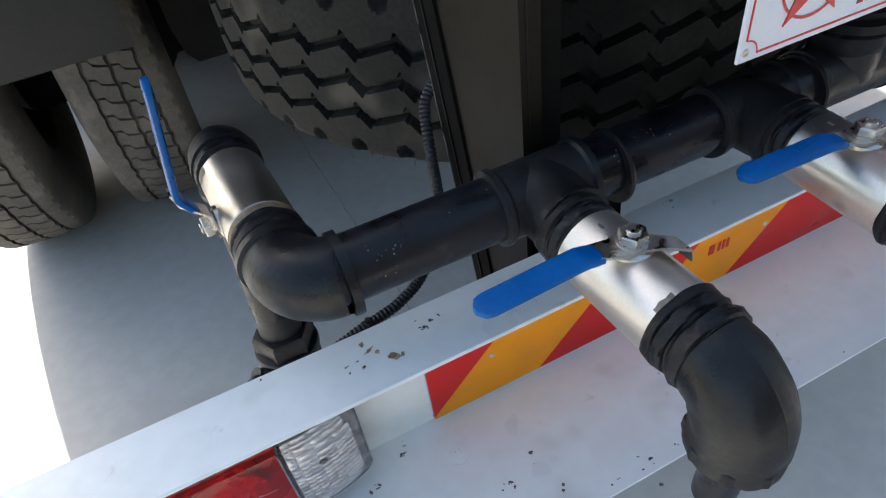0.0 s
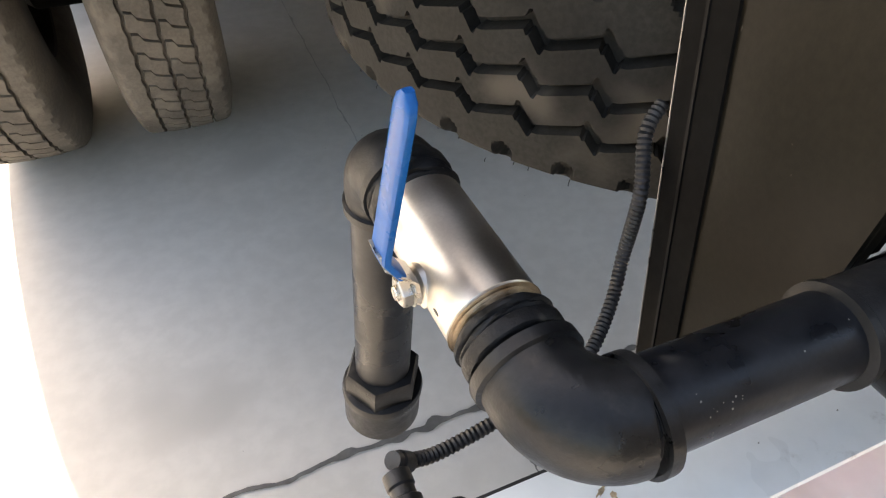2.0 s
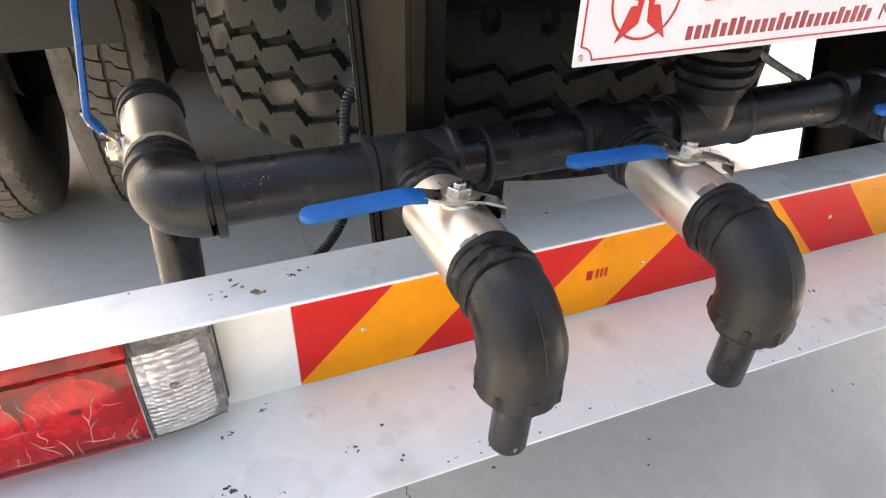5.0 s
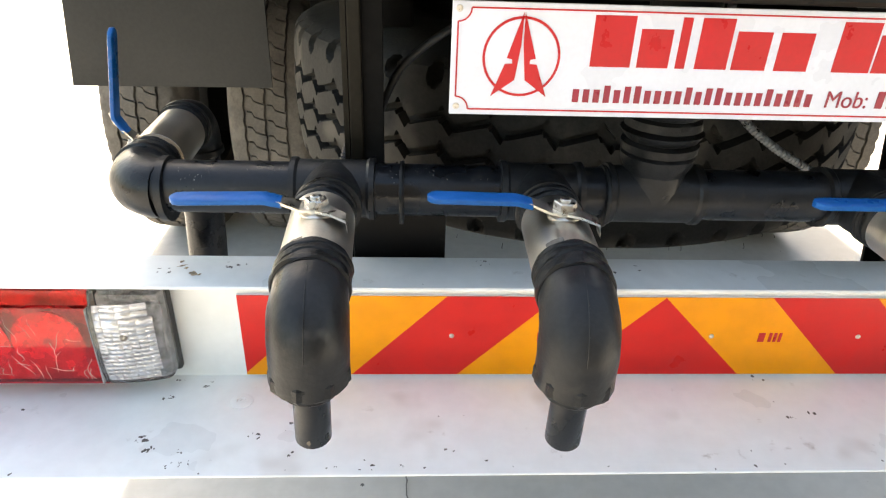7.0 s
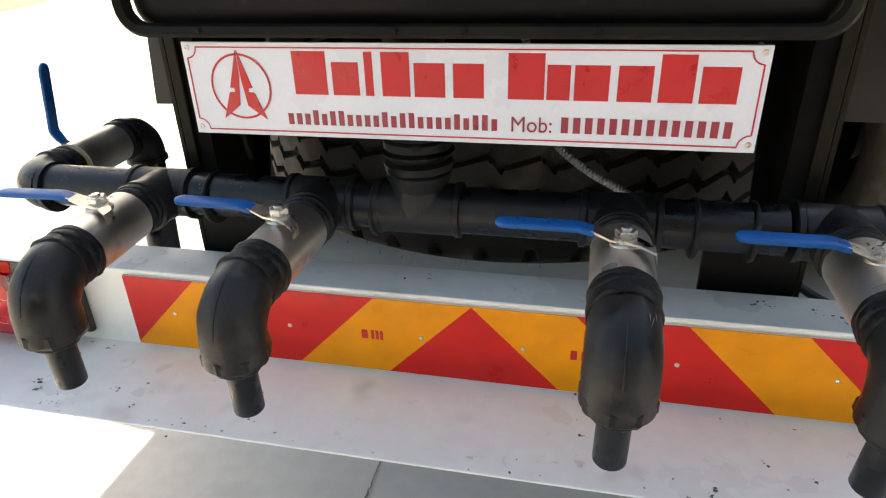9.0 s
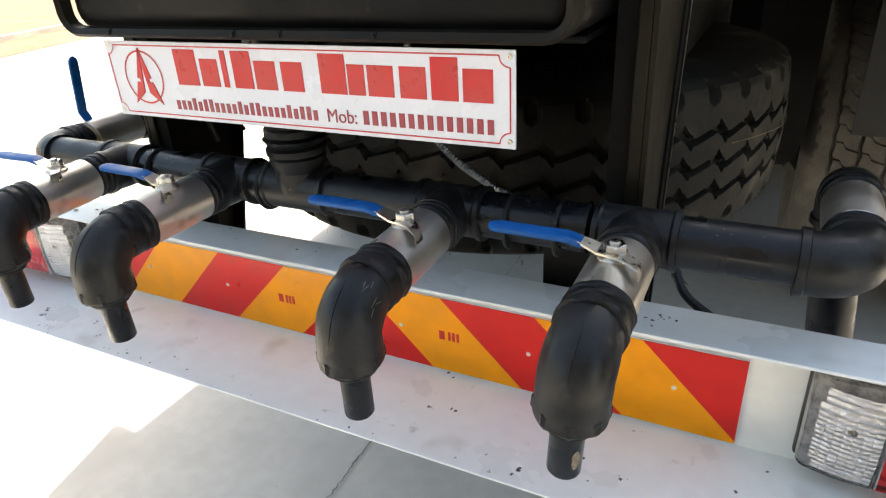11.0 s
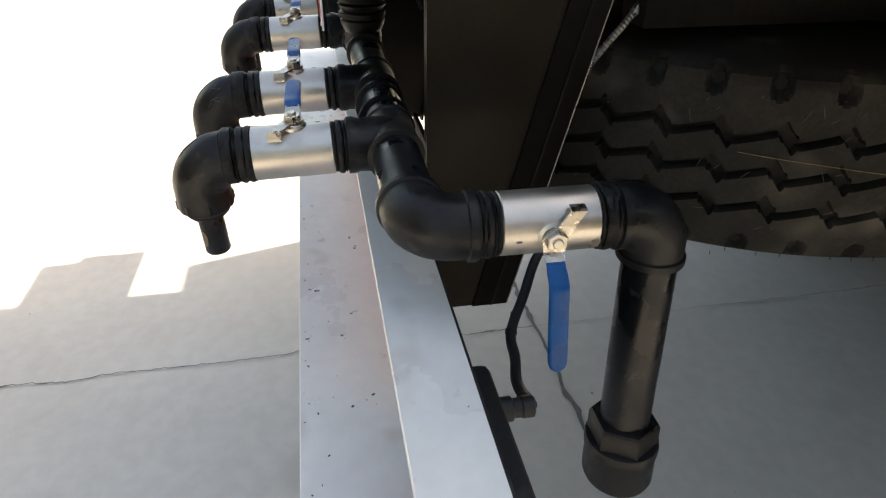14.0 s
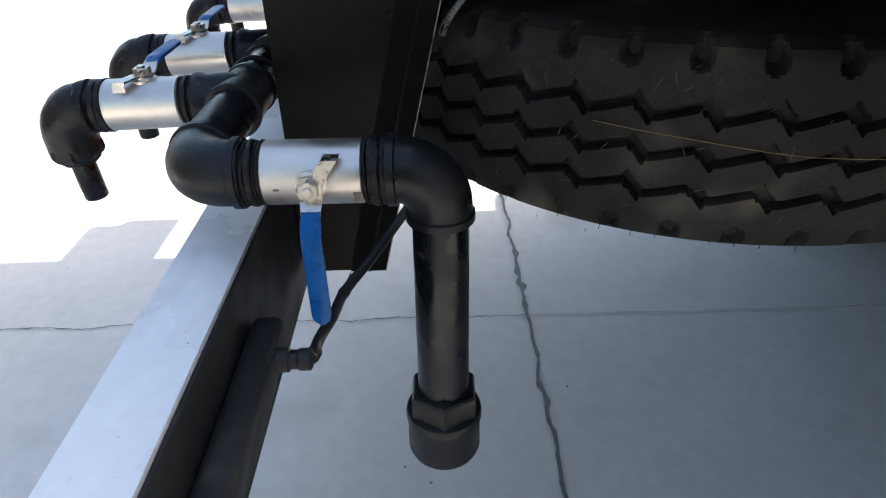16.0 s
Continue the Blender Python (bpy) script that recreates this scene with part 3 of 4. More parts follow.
# wire clips hanging on the pipe
for x in (-0.352, -0.118, 0.272, 0.335):
    bm = bmesh.new()
    lathe(bm, [(PR - 0.002, x - 0.003), (PR + 0.006, x - 0.0025), (PR + 0.007, x), (PR + 0.006, x + 0.0025), (PR - 0.002, x + 0.003)], Matrix.Translation((0, MY - 0.002, MZ - 0.003)) @ ALONG_X, 36)
    mpart("clamp", bm, WRAP)
# feed pipe from above with tape windings
bm = bmesh.new()
prof = [(0.034, 0.03)]
for k in range(9):
    z = 0.042 + k * 0.014
    prof += [(0.040 + 0.0025 * (k % 2), z), (0.0415 + 0.002 * (k % 3), z + 0.009), (0.0375, z + 0.0125)]
prof += [(0.036, 0.18), (0.036, 0.30)]
lathe(bm, prof, Matrix.Translation((-0.061, MY, MZ)), 40, wobble=0.03)
mpart("feed_pipe", bm, WRAP, label="feed pipe wound with black tape")


def bend(c, d0, d1, r, n=14):
    """Points of a quarter bend with corner at c, from along -d0 to along d1."""
    c, d0, d1 = Vector(c), Vector(d0), Vector(d1)
    o = c - d0 * r + d1 * r
    return [o - d1 * r * math.cos(t) + d0 * r * math.sin(t) for t in (math.pi / 2 * i / n for i in range(n + 1))]


def elbow(c, d0, d1, r_bend=0.045, r=RB, tail0=0.016, tail1=0.016, name="elbow", label="", parent=manifold, lip=0.003):
    d0, d1 = Vector(d0), Vector(d1)
    arc = bend(c, d0, d1, r_bend)
    a, b = arc[0], arc[-1]
    pts = [a - d0 * (tail0 + 0.001), a - d0 * tail0, a - d0 * (tail0 - 0.008), a - d0 * (tail0 - 0.0095), *arc, b + d1 * (tail1 - 0.0095), b + d1 * (tail1 - 0.008), b + d1 * tail1, b + d1 * (tail1 + 0.001)]
    rad = [r - 0.004, r + lip, r + lip, r, *[r * (1 + 0.03 * math.sin(math.pi * i / 14)) for i in range(15)], r, r + lip, r + lip, r - 0.004]
    if name == "outlet_elbow":
        rad = rad[:4] + [r * (1 + 0.045 * math.sin(math.pi * i / 14) + 0.06 * (i / 14) ** 2) for i in range(15)] + [r * 1.07, r * 1.08, r * 1.075, r * 0.96]
    bm = bmesh.new()
    sweep(bm, pts, rad, 36, wobble=0.035 if name == "outlet_elbow" else 0.008)
    # mould seam along the back of the bend
    if name == "outlet_elbow":
        sweep(bm, [q + (q - (Vector(c) - d0 * r_bend + d1 * r_bend)).normalized() * (r * (1 + 0.045 * math.sin(math.pi * i / 14) + 0.06 * (i / 14) ** 2) - 0.0002) for i, q in enumerate(arc)][2:13], 0.0007, 6)
    return mpart(name, bm, FITTING, parent, label)


def bands(name, p, d, lengths, radii, mat, parent=manifold, label="", wobble=0.02, seg=40):
    """A run of uneven bands (threads, tape) from p along d."""
    d = Vector(d).normalized()
    m = Matrix.Translation(p) @ d.to_track_quat("Z", "Y").to_matrix().to_4x4()
    prof, s = [(radii[0] * 0.8, 0.0)], 0.0
    for l, r in zip(lengths, radii):
        prof += [(r - 0.0014, s + 0.0003), (r, s + 0.0014), (r + 0.0003, s + l * 0.5), (r, s + l - 0.0014), (r - 0.0014, s + l - 0.0003)]
        s += l
    prof.append((radii[-1] * 0.8, s))
    bm = bmesh.new()
    lathe(bm, prof, m, seg, wobble=wobble)
    return mpart(name, bm, mat, parent, label)


def valve(p, d, up, lever, length=0.102, drop=0.0, stem=0.47, tilt=0.0, lean=0.0, g0=0.032, g1=0.133):
    """A ball valve: body from p along d, stem towards up, lever towards lever."""
    p, d, up, lever = Vector(p), Vector(d).normalized(), Vector(up).normalized(), Vector(lever).normalized()
    fr = Matrix.Translation(p) @ Matrix((lever, d, up)).transposed().to_4x4()      # x lever, y along the body, z stem
    bm = bmesh.new()
    VR = 0.0335
    lathe(bm, [(0.024, 0), (VR - 0.0015, 0.0), (VR, 0.0015), (VR, length * 0.5), (VR, length - 0.0015), (VR - 0.0015, length), (0.024, length)], fr @ ALONG_Y, 48)
    lathe(bm, [(0.016, 0.02), (0.016, 0.0335), (0.0125, 0.0355), (0.0125, 0.0368)], fr @ Matrix.Translation((0, length * stem, 0)), 24)
    body = mpart("ball_valve", bm, STAINLESS, label="brushed stainless steel ball valve")
    sy = length * stem
    for sx, yy in ((0.004, 0.16),):
        bm = bmesh.new()
        lathe(bm, [(0.0035, -0.002), (0.0035, 0.0002)], fr @ Matrix.Translation((sx, length * yy, VR - 0.0002)) @ Matrix.Diagonal((0.4, 1.0, 1.0, 1.0)), 14)
        mpart("stamp_mark", bm, GREY_DIRT, body, smooth=False)
    rr = random.Random(int(abs(p.x * 1000)) + 3)
    for y0, y1, a0, a1 in ((rr.uniform(0.87, 0.93), 1.0, 0.25, rr.uniform(0.5, 0.8)),):
        bm = bmesh.new()
        grid = []
        for i in range(15):
            aa = a0 + (a1 - a0) * i / 14
            e = 0.02 * noise.noise((aa * 6 + p.x * 31, y0 * 7, p.y * 13))
            lo_, hi_ = (y0 + e, y1) if y1 > 0.9 else (y0, y1 + e)
            grid.append([bm.verts.new(fr @ Vector((math.sin(aa) * (VR + 0.0004), length * (lo_ + (hi_ - lo_) * j / 3), math.cos(aa) * (VR + 0.0004)))) for j in range(4)])
        for g, h in zip(grid, grid[1:]):
            for j in range(3):
                bm.faces.new((g[j], g[j + 1], h[j + 1], h[j]))
        mpart("tape_residue", bm, RESIDUE, body, "grey glue residue")
    # steel lever: cranked strip from the stop tab over the stem to the grip
    path = [(-0.0300, sy + 0.023, 0.026), (-0.0285, sy + 0.022, 0.0365), (-0.014, sy + 0.011, 0.0383), (0.0, sy, 0.0383), (0.015, sy, 0.0383), (0.034, sy, 0.0455 + drop * 0.85), (0.048, sy, 0.047 + drop)]
    bm = bmesh.new()
    rows = []
    for k, q in enumerate(path):
        w = (0.008, 0.008, 0.009, 0.0135, 0.011, 0.0085, 0.008)[k]
        rows.append([bm.verts.new(fr @ Vector((q[0], q[1] + s * w, q[2] + h))) for s, h in ((-1, -0.0013), (1, -0.0013), (1, 0.0013), (-1, 0.0013))])
    for a, b in zip(rows, rows[1:]):
        for i in range(4):
            bm.faces.new((a[i], a[(i + 1) % 4], b[(i + 1) % 4], b[i]))
    bm.faces.new(rows[0])
    bm.faces.new(rows[-1][::-1])
    mpart("lever", bm, NUT_STEEL, body, "bent zinc lever plate", smooth=False)
    # grip: vinyl sleeve
    bm = bmesh.new()
    rows = []
    for k in range(29):
        u = k / 28
        w = 0.0105 * (1 if 0.05 < u < 0.88 else (0.92 if u < 0.5 else 0.25 + 0.75 * math.sqrt(max(0.0, 1 - ((u - 0.88) / 0.12) ** 2))))
        h = 0.0037 if u < 0.97 else 0.003
        x = g0 + (g1 - g0) * u
        z = 0.047 + drop + tilt * u - ((0.004 + drop * 0.7) * (1 - u / 0.15) if u < 0.15 else 0)
        ring = []
        for i in range(16):
            a = 2 * math.pi * i / 16
            ca, sa = math.cos(a), math.sin(a)
            ring.append(bm.verts.new(fr @ Vector((x, sy + lean * u + w * math.copysign(abs(ca) ** 0.55, ca), z + h * math.copysign(abs(sa) ** 0.55, sa)))))
        rows.append(ring)
    for a, b in zip(rows, rows[1:]):
        for i in range(16):
            bm.faces.new((a[i], a[(i + 1) % 16], b[(i + 1) % 16], b[i]))
    bm.faces.new(rows[0])
    bm.faces.new(rows[-1][::-1])
    mpart("grip", bm, BLUE, body, "blue vinyl lever grip")
    # stem nut
    bm = bmesh.new()
    lathe(bm, [(0.0105, 0.0397), (0.0114, 0.0405), (0.0114, 0.0468), (0.0104, 0.0478), (0.004, 0.0478)], fr @ Matrix.Translation((0, sy, 0)), 6)
    lathe(bm, [(0.0125, 0.0392), (0.0125, 0.0402), (0.008, 0.0403)], fr @ Matrix.Translation((0, sy, 0)), 20)
    lathe(bm, [(0.0054, 0.047), (0.0054, 0.0496), (0.0046, 0.0504)], fr @ Matrix.Translation((0, sy, 0)), 16)
    mpart("nut", bm, NUT_STEEL, body, "hexagonal stem nut", smooth=False)
    return body


rv = random.Random(11)
for k, x in enumerate(VX):
    # outlet: threads, valve, threads, elbow turned down, nozzle
    yaw = (0.050, -0.030, 0.0, 0.0)[k]          # not all are quite square to the pipe
    d = Vector((yaw, -1, -0.03)).normalized()
    p0 = Vector((x - yaw * 0.074, MY - 0.051 + 0.0087 * x, MZ))
    bands("thread", p0, d, [0.012, 0.004, 0.008, 0.005], [0.0342, 0.0325, 0.0338, 0.0322], WRAP, wobble=0.06)
    pv = p0 + d * 0.028
    side = Vector((0, 0, 1)).cross(d).normalized()
    up = d.cross(side).normalized() * 1
    if up.z < 0:
        up = -up
    valve(pv, d, up, Vector((-1, 0, 0)) - d * Vector((-1, 0, 0)).dot(d), stem=0.45)
    pe = pv + d * 0.102
    bands("thread", pe - d * 0.004, d, [0.009, 0.010, 0.004, 0.012 + (0.0, 0.005, 0.009, 0.002)[k]], [0.0352, 0.0345, 0.0330, 0.0352], WRAP, wobble=0.06)
    c = pe + d * (0.066 + (0.0, 0.005, 0.009, 0.002)[k])
    dn = Vector((0.0, -0.0, -1)) 
    dn = (dn - d * dn.dot(d)).normalized()
    lean = (-0.05, -0.02, -0.03, -0.17)[k]
    dn = (dn + Vector((lean * 0.4, 0, 0))).normalized()
    dn = (dn - d * dn.dot(d)).normalized()
    elbow(c, d, dn, 0.042, 0.0325, 0.002, 0.022, "outlet_elbow", lip=0.0012)
    pn = c + dn * 0.062
    bm = bmesh.new()          # eight-sided mouth, bevelled below, with a rubber ring round the spout
    mm = Matrix.Translation(pn) @ dn.to_track_quat("Z", "Y").to_matrix().to_4x4()
    lathe(bm, [(0.0335, -0.0135), (0.0362, -0.0100), (0.0366, 0.001), (0.0325, 0.0075), (0.0250, 0.0115)], mm @ Matrix.Rotation(0.3 * k, 4, "Z"), 8)
    lathe(bm, [(0.026, 0.004), (0.0262, 0.0135), (0.0235, 0.0165), (0.016, 0.0175)], mm, 30, wobble=0.08)
    mpart("collar", bm, WRAP, angle=25)
    pq = pn + dn * 0.021
    bm = bmesh.new()
    m = Matrix.Translation(pq) @ dn.to_track_quat("Z", "Y").to_matrix().to_4x4()
    lathe(bm, [(0.0165, -0.004), (0.0165, 0.0525), (0.0155, 0.054), (0.0135, 0.054), (0.0135, 0.02)], m, 28)
    nozzle = mpart("nozzle", bm, PIPE_BLACK, label="plain black steel spout")
    # bare patch where the paint has come off
    if k in (0, 3):
        way = m.to_3x3().inverted() @ Vector(((-0.1, -1, 0), (0.78, -0.62, 0))[k == 3])
        a0 = math.atan2(way.y, way.x)
        wide, tall = ((0.16, 0.004), (0.36, 0.015))[k == 3]
        cz = (0.046, 0.028)[k == 3]
        bm = bmesh.new()
        hub = bm.verts.new(m @ Vector((0.0168 * math.cos(a0), 0.0168 * math.sin(a0), cz)))
        rim = []
        for i in range(16):
            t = 6.2832 * i / 16
            q = 0.75 + 0.5 * noise.noise((2 * math.cos(t), 2 * math.sin(t), k * 7.3))
            aa = a0 + wide * q * math.cos(t)
            rim.append(bm.verts.new(m @ Vector((0.0168 * math.cos(aa), 0.0168 * math.sin(aa), cz + tall * q * math.sin(t)))))
        for i in range(16):
            bm.faces.new((hub, rim[i], rim[(i + 1) % 16]))
        mpart("bare_patch", bm, BARE, nozzle, "pale patch of lost paint", smooth=False)
    # pale scratches on one elbow
    if k == 2:
        rc = random.Random(19)
        arc = bend(c, d, dn, 0.042)
        ctr = c - d * 0.042 + dn * 0.042
        bm = bmesh.new()
        for _ in range(6):
            i0, ph, gap, turn = rc.uniform(2, 8), rc.uniform(0.5, 1.3), rc.uniform(0.15, 0.5), rc.uniform(-0.05, 0.05)
            pts = []
            for j in range(6):
                i = min(13.5, i0 + j * gap)
                q = arc[int(i)].lerp(arc[int(i) + 1], i % 1)
                o = (q - ctr).normalized()
                f_ = ph + turn * j
                rr_ = 0.0325 * (1 + 0.045 * math.sin(math.pi * i / 14) + 0.06 * (i / 14) ** 2) * 1.035
                pts.append(q + (o * math.cos(f_) + Vector((1, 0, 0)) * math.sin(f_)) * rr_)
            sweep(bm, pts, [0.0001, 0.0004, 0.00035, 0.0004, 0.0003, 0.0001], 5)
        tagged(mpart("scratch", bm, RESIDUE, label="pale dry scratches on rubber"), kind="stuff")

for side, xs in ((-1, XL), (1, XR)):
    right = side > 0
    d = Vector((0.020 if right else -0.060, 1, 0.008)).normalized()          # the side branches splay a little
    c0 = Vector((xs, MY, MZ - 0.0035))
    elbow(c0, (side, 0, 0.0), d, 0.043 if right else 0.038, RB, 0.012 if right else 0.006, 0.014 if right else 0.016, "end_elbow")
    s0 = 0.081 if right else 0.090          # where the valve begins along the branch
    body = 0.102 if right else 0.112
    bands("thread", c0 + d * (s0 - 0.032), d, [0.012, 0.005, 0.007], [0.0355, 0.0335, 0.0345], WRAP, wobble=0.06)
    if right:
        bands("thread", c0 + d * (s0 - 0.0085), d, [0.0045] * 2, [0.0328, 0.0335], WRAP, wobble=0.05)
    else:
        bands("bare_thread", c0 + d * (s0 - 0.0085), d, [0.0022] * 4, [0.0316, 0.0322, 0.0326, 0.0340], OLD_THREAD, label="bare brownish steel thread", wobble=0.0)
    valve(c0 + d * s0, d, Vector((0, 0, 1)).cross(d) * -side, (0, 0, -side), length=body, drop=0.014, stem=0.50 if right else 0.41, tilt=0.018 if right else -0.022, lean=0.004 if right else -0.002, g0=0.022, g1=0.137 if right else 0.152)
    bands("thread", c0 + d * (s0 + body), d, [0.005, 0.012, 0.008], [0.0335, 0.0355, 0.0345], WRAP, wobble=0.07)
    c1 = c0 + d * (0.2595 if right else 0.277)
    elbow(c1, d, Vector((0, 0, -1)), 0.043, RB, 0.010, 0.014, "end_elbow")
    xd, yd = c1.x, c1.y
    bm = bmesh.new()
    lathe(bm, [(PR + 0.001, MZ - 0.33), (PR + 0.001, MZ - 0.05)], Matrix.Translation((xd, yd, 0)), 40)
    lean_out = Matrix.Identity(4)          # the drop pipes lean outwards a little
    kx, ky = (-0.104, 0.006) if right else (0.055, 0.009)
    lean_out[0][2], lean_out[0][3] = kx, -kx * (MZ - 0.05)
    lean_out[1][2], lean_out[1][3] = ky, -ky * (MZ - 0.05)
    bmesh.ops.transform(bm, matrix=lean_out, verts=bm.verts[:])
    mpart("drop_pipe", bm, PIPE_BLACK)
    zc = 0.617 if right else 0.599
    bm = bmesh.new()
    lathe(bm, [(0.034, zc + 0.095), (0.0415, zc + 0.093), (0.0445, zc + 0.088), (0.0445, zc + 0.056), (0.043, zc + 0.052)], Matrix.Translation((xd, yd, 0)), 6)
    lathe(bm, [(0.042, zc + 0.064), (0.0462, zc + 0.062), (0.0475, zc + 0.057), (0.0470, zc + 0.049), (0.0455, zc + 0.045), (0.0455, zc + 0.006), (0.043, zc), (0.0395, zc), (0.0395, zc + 0.03)], Matrix.Translation((xd, yd, 0)), 40)
    bmesh.ops.transform(bm, matrix=lean_out, verts=bm.verts[:])
    mpart("hose_coupling", bm, FITTING, label="black hexagonal hose coupling", smooth=True)

bm = bmesh.new()
rw = random.Random(8)
cx, cy = XL - 0.0102, MY + 0.2758
for _ in range(46):
    a, z, r = rw.gauss(-2.4, 0.35), rw.gauss(0.905, 0.02), rw.uniform(0.0008, 0.0028)
    c = Vector((cx + math.cos(a) * (PR + 0.0018), cy + math.sin(a) * (PR + 0.0018), z))
    u, v = Vector((-math.sin(a), math.cos(a), 0)), Vector((0, 0, 1))
    bm.faces.new([bm.verts.new(c + (u * math.cos(t) + v * math.sin(t) * rw.uniform(0.5, 1.4)) * r) for t in (0, 1.05, 2.1, 3.14, 4.2, 5.24)])
tagged(mpart("thread_swarf", bm, RUST_DIRT, label="brown flakes of thread sealant", smooth=False), kind="stuff")

# ---------------------------------------------------------------- sign board
sign = holder("sign_board", (0, -0.105, 1.158), label="white sign board with red border, emblem and bars", category="sign")


def spart(name, bm, mat, label="", **k):
    bmesh.ops.transform(bm, matrix=Matrix.Translation((0, 0.105, -1.158)), verts=bm.verts[:])
    return part(name, bm, mat, sign, label, **k)


SX0, SX1, SZ0, SZ1 = -0.306, 0.303, 1.107, 1.210
bm = bmesh.new()
box(bm, (SX0, -0.105, SZ0), (SX1, -0.102, SZ1), 0.0006, 1)
spart("panel", bm, SIGN_WHITE, smooth=False)
bm = bmesh.new()
box(bm, (SX0 + 0.02, -0.1015, SZ0 + 0.012), (SX1 - 0.004, -0.0985, SZ1 - 0.004))
spart("backing", bm, BLACK_STEEL, smooth=False)
FY0, FY1 = -0.1057, -0.1049
bm = bmesh.new()
i = 0.0055
r = 0.012
for z in (SZ0 + i, SZ1 - i):
    box(bm, (SX0 + i + r, FY0, z - 0.0007), (SX1 - i - r, FY1, z + 0.0007))
for x in (SX0 + i, SX1 - i):
    box(bm, (x - 0.0007, FY0, SZ0 + i + r), (x + 0.0007, FY1, SZ1 - i - r))
for cx, cz, a0 in ((SX0 + i, SZ0 + i, 0), (SX1 - i, SZ0 + i, 90), (SX1 - i, SZ1 - i, 180), (SX0 + i, SZ1 - i, 270)):
    ring = []
    for k in range(9):
        a = radians(a0 + 90 * k / 8)
        ring.append([bm.verts.new((cx + q * math.cos(a), y, cz + q * math.sin(a))) for q in (r - 0.0007, r + 0.0007) for y in (FY0,)])
    for a, b in zip(ring, ring[1:]):
        bm.faces.new((a[0], a[1], b[1], b[0]))
spart("border", bm, SIGN_RED, "thin red border line", smooth=False)
# emblem: ring and two wedges
ex, ez, er = SX0 + 0.0655, 1.1620, 0.0352
bm = bmesh.new()
ring = [[bm.verts.new((ex + q * math.cos(2 * math.pi * k / 48), FY0, ez + q * math.sin(2 * math.pi * k / 48))) for q in (er - 0.0012, er + 0.0012)] for k in range(48)]
for k in range(48):
    a, b = ring[k], ring[(k + 1) % 48]
    bm.faces.new((a[0], a[1], b[1], b[0]))
spart("emblem_ring", bm, SIGN_RED, smooth=False)
for s in (-1, 1):
    bm = bmesh.new()
    prism(bm, [(ex + s * 0.0006, ez + 0.0395), (ex + s * 0.0135, ez - 0.001), (ex + s * 0.0085, ez - 0.002), (ex + s * 0.0080, ez - 0.006), (ex + s * 0.0150, ez - 0.0065), (ex + s * 0.0265, ez - 0.0365), (ex + s * 0.0050, ez - 0.0210), (ex + s * 0.0010, ez + 0.012)], FY0 - 0.0004, FY1, "y")
    spart("emblem_wedge", bm, SIGN_RED, smooth=False)
# lettering of names and numbers, as plain bars of its size
base = 1.155
for x0, x1, tall in ((-0.1755, -0.1374, 1), (-0.131, -0.101, 0), (-0.094, -0.085, 1), (-0.0754, -0.0447, 1), (-0.040, -0.007, 0), (0.0018, 0.0338, 0), (0.0588, 0.0955, 1), (0.098, 0.121, 0), (0.125, 0.159, 0), (0.167, 0.200, 0), (0.206, 0.2385, 1), (0.244, 0.2785, 0)):
    h = 0.046 if tall else 0.035
    bm = bmesh.new()
    prism(bm, [(x0, base), (x1, base), (x1, base + h), (x0, base + h)], FY0, FY1, "y")
    spart("name_bar", bm, SIGN_RED, "red bar", smooth=False)


def bars(x0, x1, pitch, z, hs):
    x, k = x0, 0
    while x < x1:
        h = hs[k % len(hs)]
        bm = bmesh.new()
        box(bm, (x, FY0, z), (x + pitch * 0.6, FY1, z + h))
        spart("line_bar", bm, SIGN_DARK, smooth=False)
        x += pitch
        k += 1


bars(-0.188, 0.045, 0.0100, 1.1210, (0.0125, 0.0125, 0.0125, 0.0165, 0.0125, 0.016, 0.0165, 0.0125))
bars(0.1142, 0.280, 0.0121, 1.1210, (0.0165,))
fc = bpy.data.curves.new("word", "FONT")
fc.body, fc.size, fc.extrude = "Mob:", 0.0232, 0.0003
fo = new("word", fc)
bpy.context.view_layer.update()
me = bpy.data.meshes.new_from_object(fo.evaluated_get(bpy.context.evaluated_depsgraph_get()))
bpy.data.objects.remove(fo)
me.materials.append(SIGN_DARK)
word = new("word", me)
word.parent = sign
word.matrix_basis = Matrix.Translation((0.0615, -0.0006, 1.1210 - 1.158)) @ Matrix.Rotation(radians(90), 4, "X") @ Matrix.Diagonal((0.93, 1.0, 1.0, 1.0))
word["label"] = "dark red word Mob:"
for x in (SX0 + 0.0065, SX1 - 0.0065):
    for z in (SZ0 + 0.008, SZ1 - 0.0065):
        bm = bmesh.new()
        lathe(bm, [(0.0032, 0), (0.003, 0.001), (0.0014, 0.0014), (0.0012, 0.0004), (0.0001, 0.0003)], Matrix.Translation((x, -0.105, z)) @ Matrix.Rotation(radians(90), 4, "X"), 14)
        spart("rivet", bm, STAINLESS)

# ---------------------------------------------------------------- box above the sign
rear_box = holder("steel_box", (0, 0.1, 1.4), label="black steel box with rounded lower edges above sign", category="box")
bm = bmesh.new()
box(bm, (-0.376, -0.097, 1.2145), (0.368, 0.29, 1.60), 0.034, 5)
bmesh.ops.transform(bm, matrix=Matrix.Translation((0, -0.1, -1.4)), verts=bm.verts[:])
part("body", bm, BLACK_STEEL, rear_box)
bm = bmesh.new()
box(bm, (-0.355, -0.03, 1.205), (0.355, 0.28, 1.2135), 0.003)
bmesh.ops.transform(bm, matrix=Matrix.Translation((0, -0.1, -1.4)), verts=bm.verts[:])
part("base_plate", bm, BLACK_STEEL, rear_box)
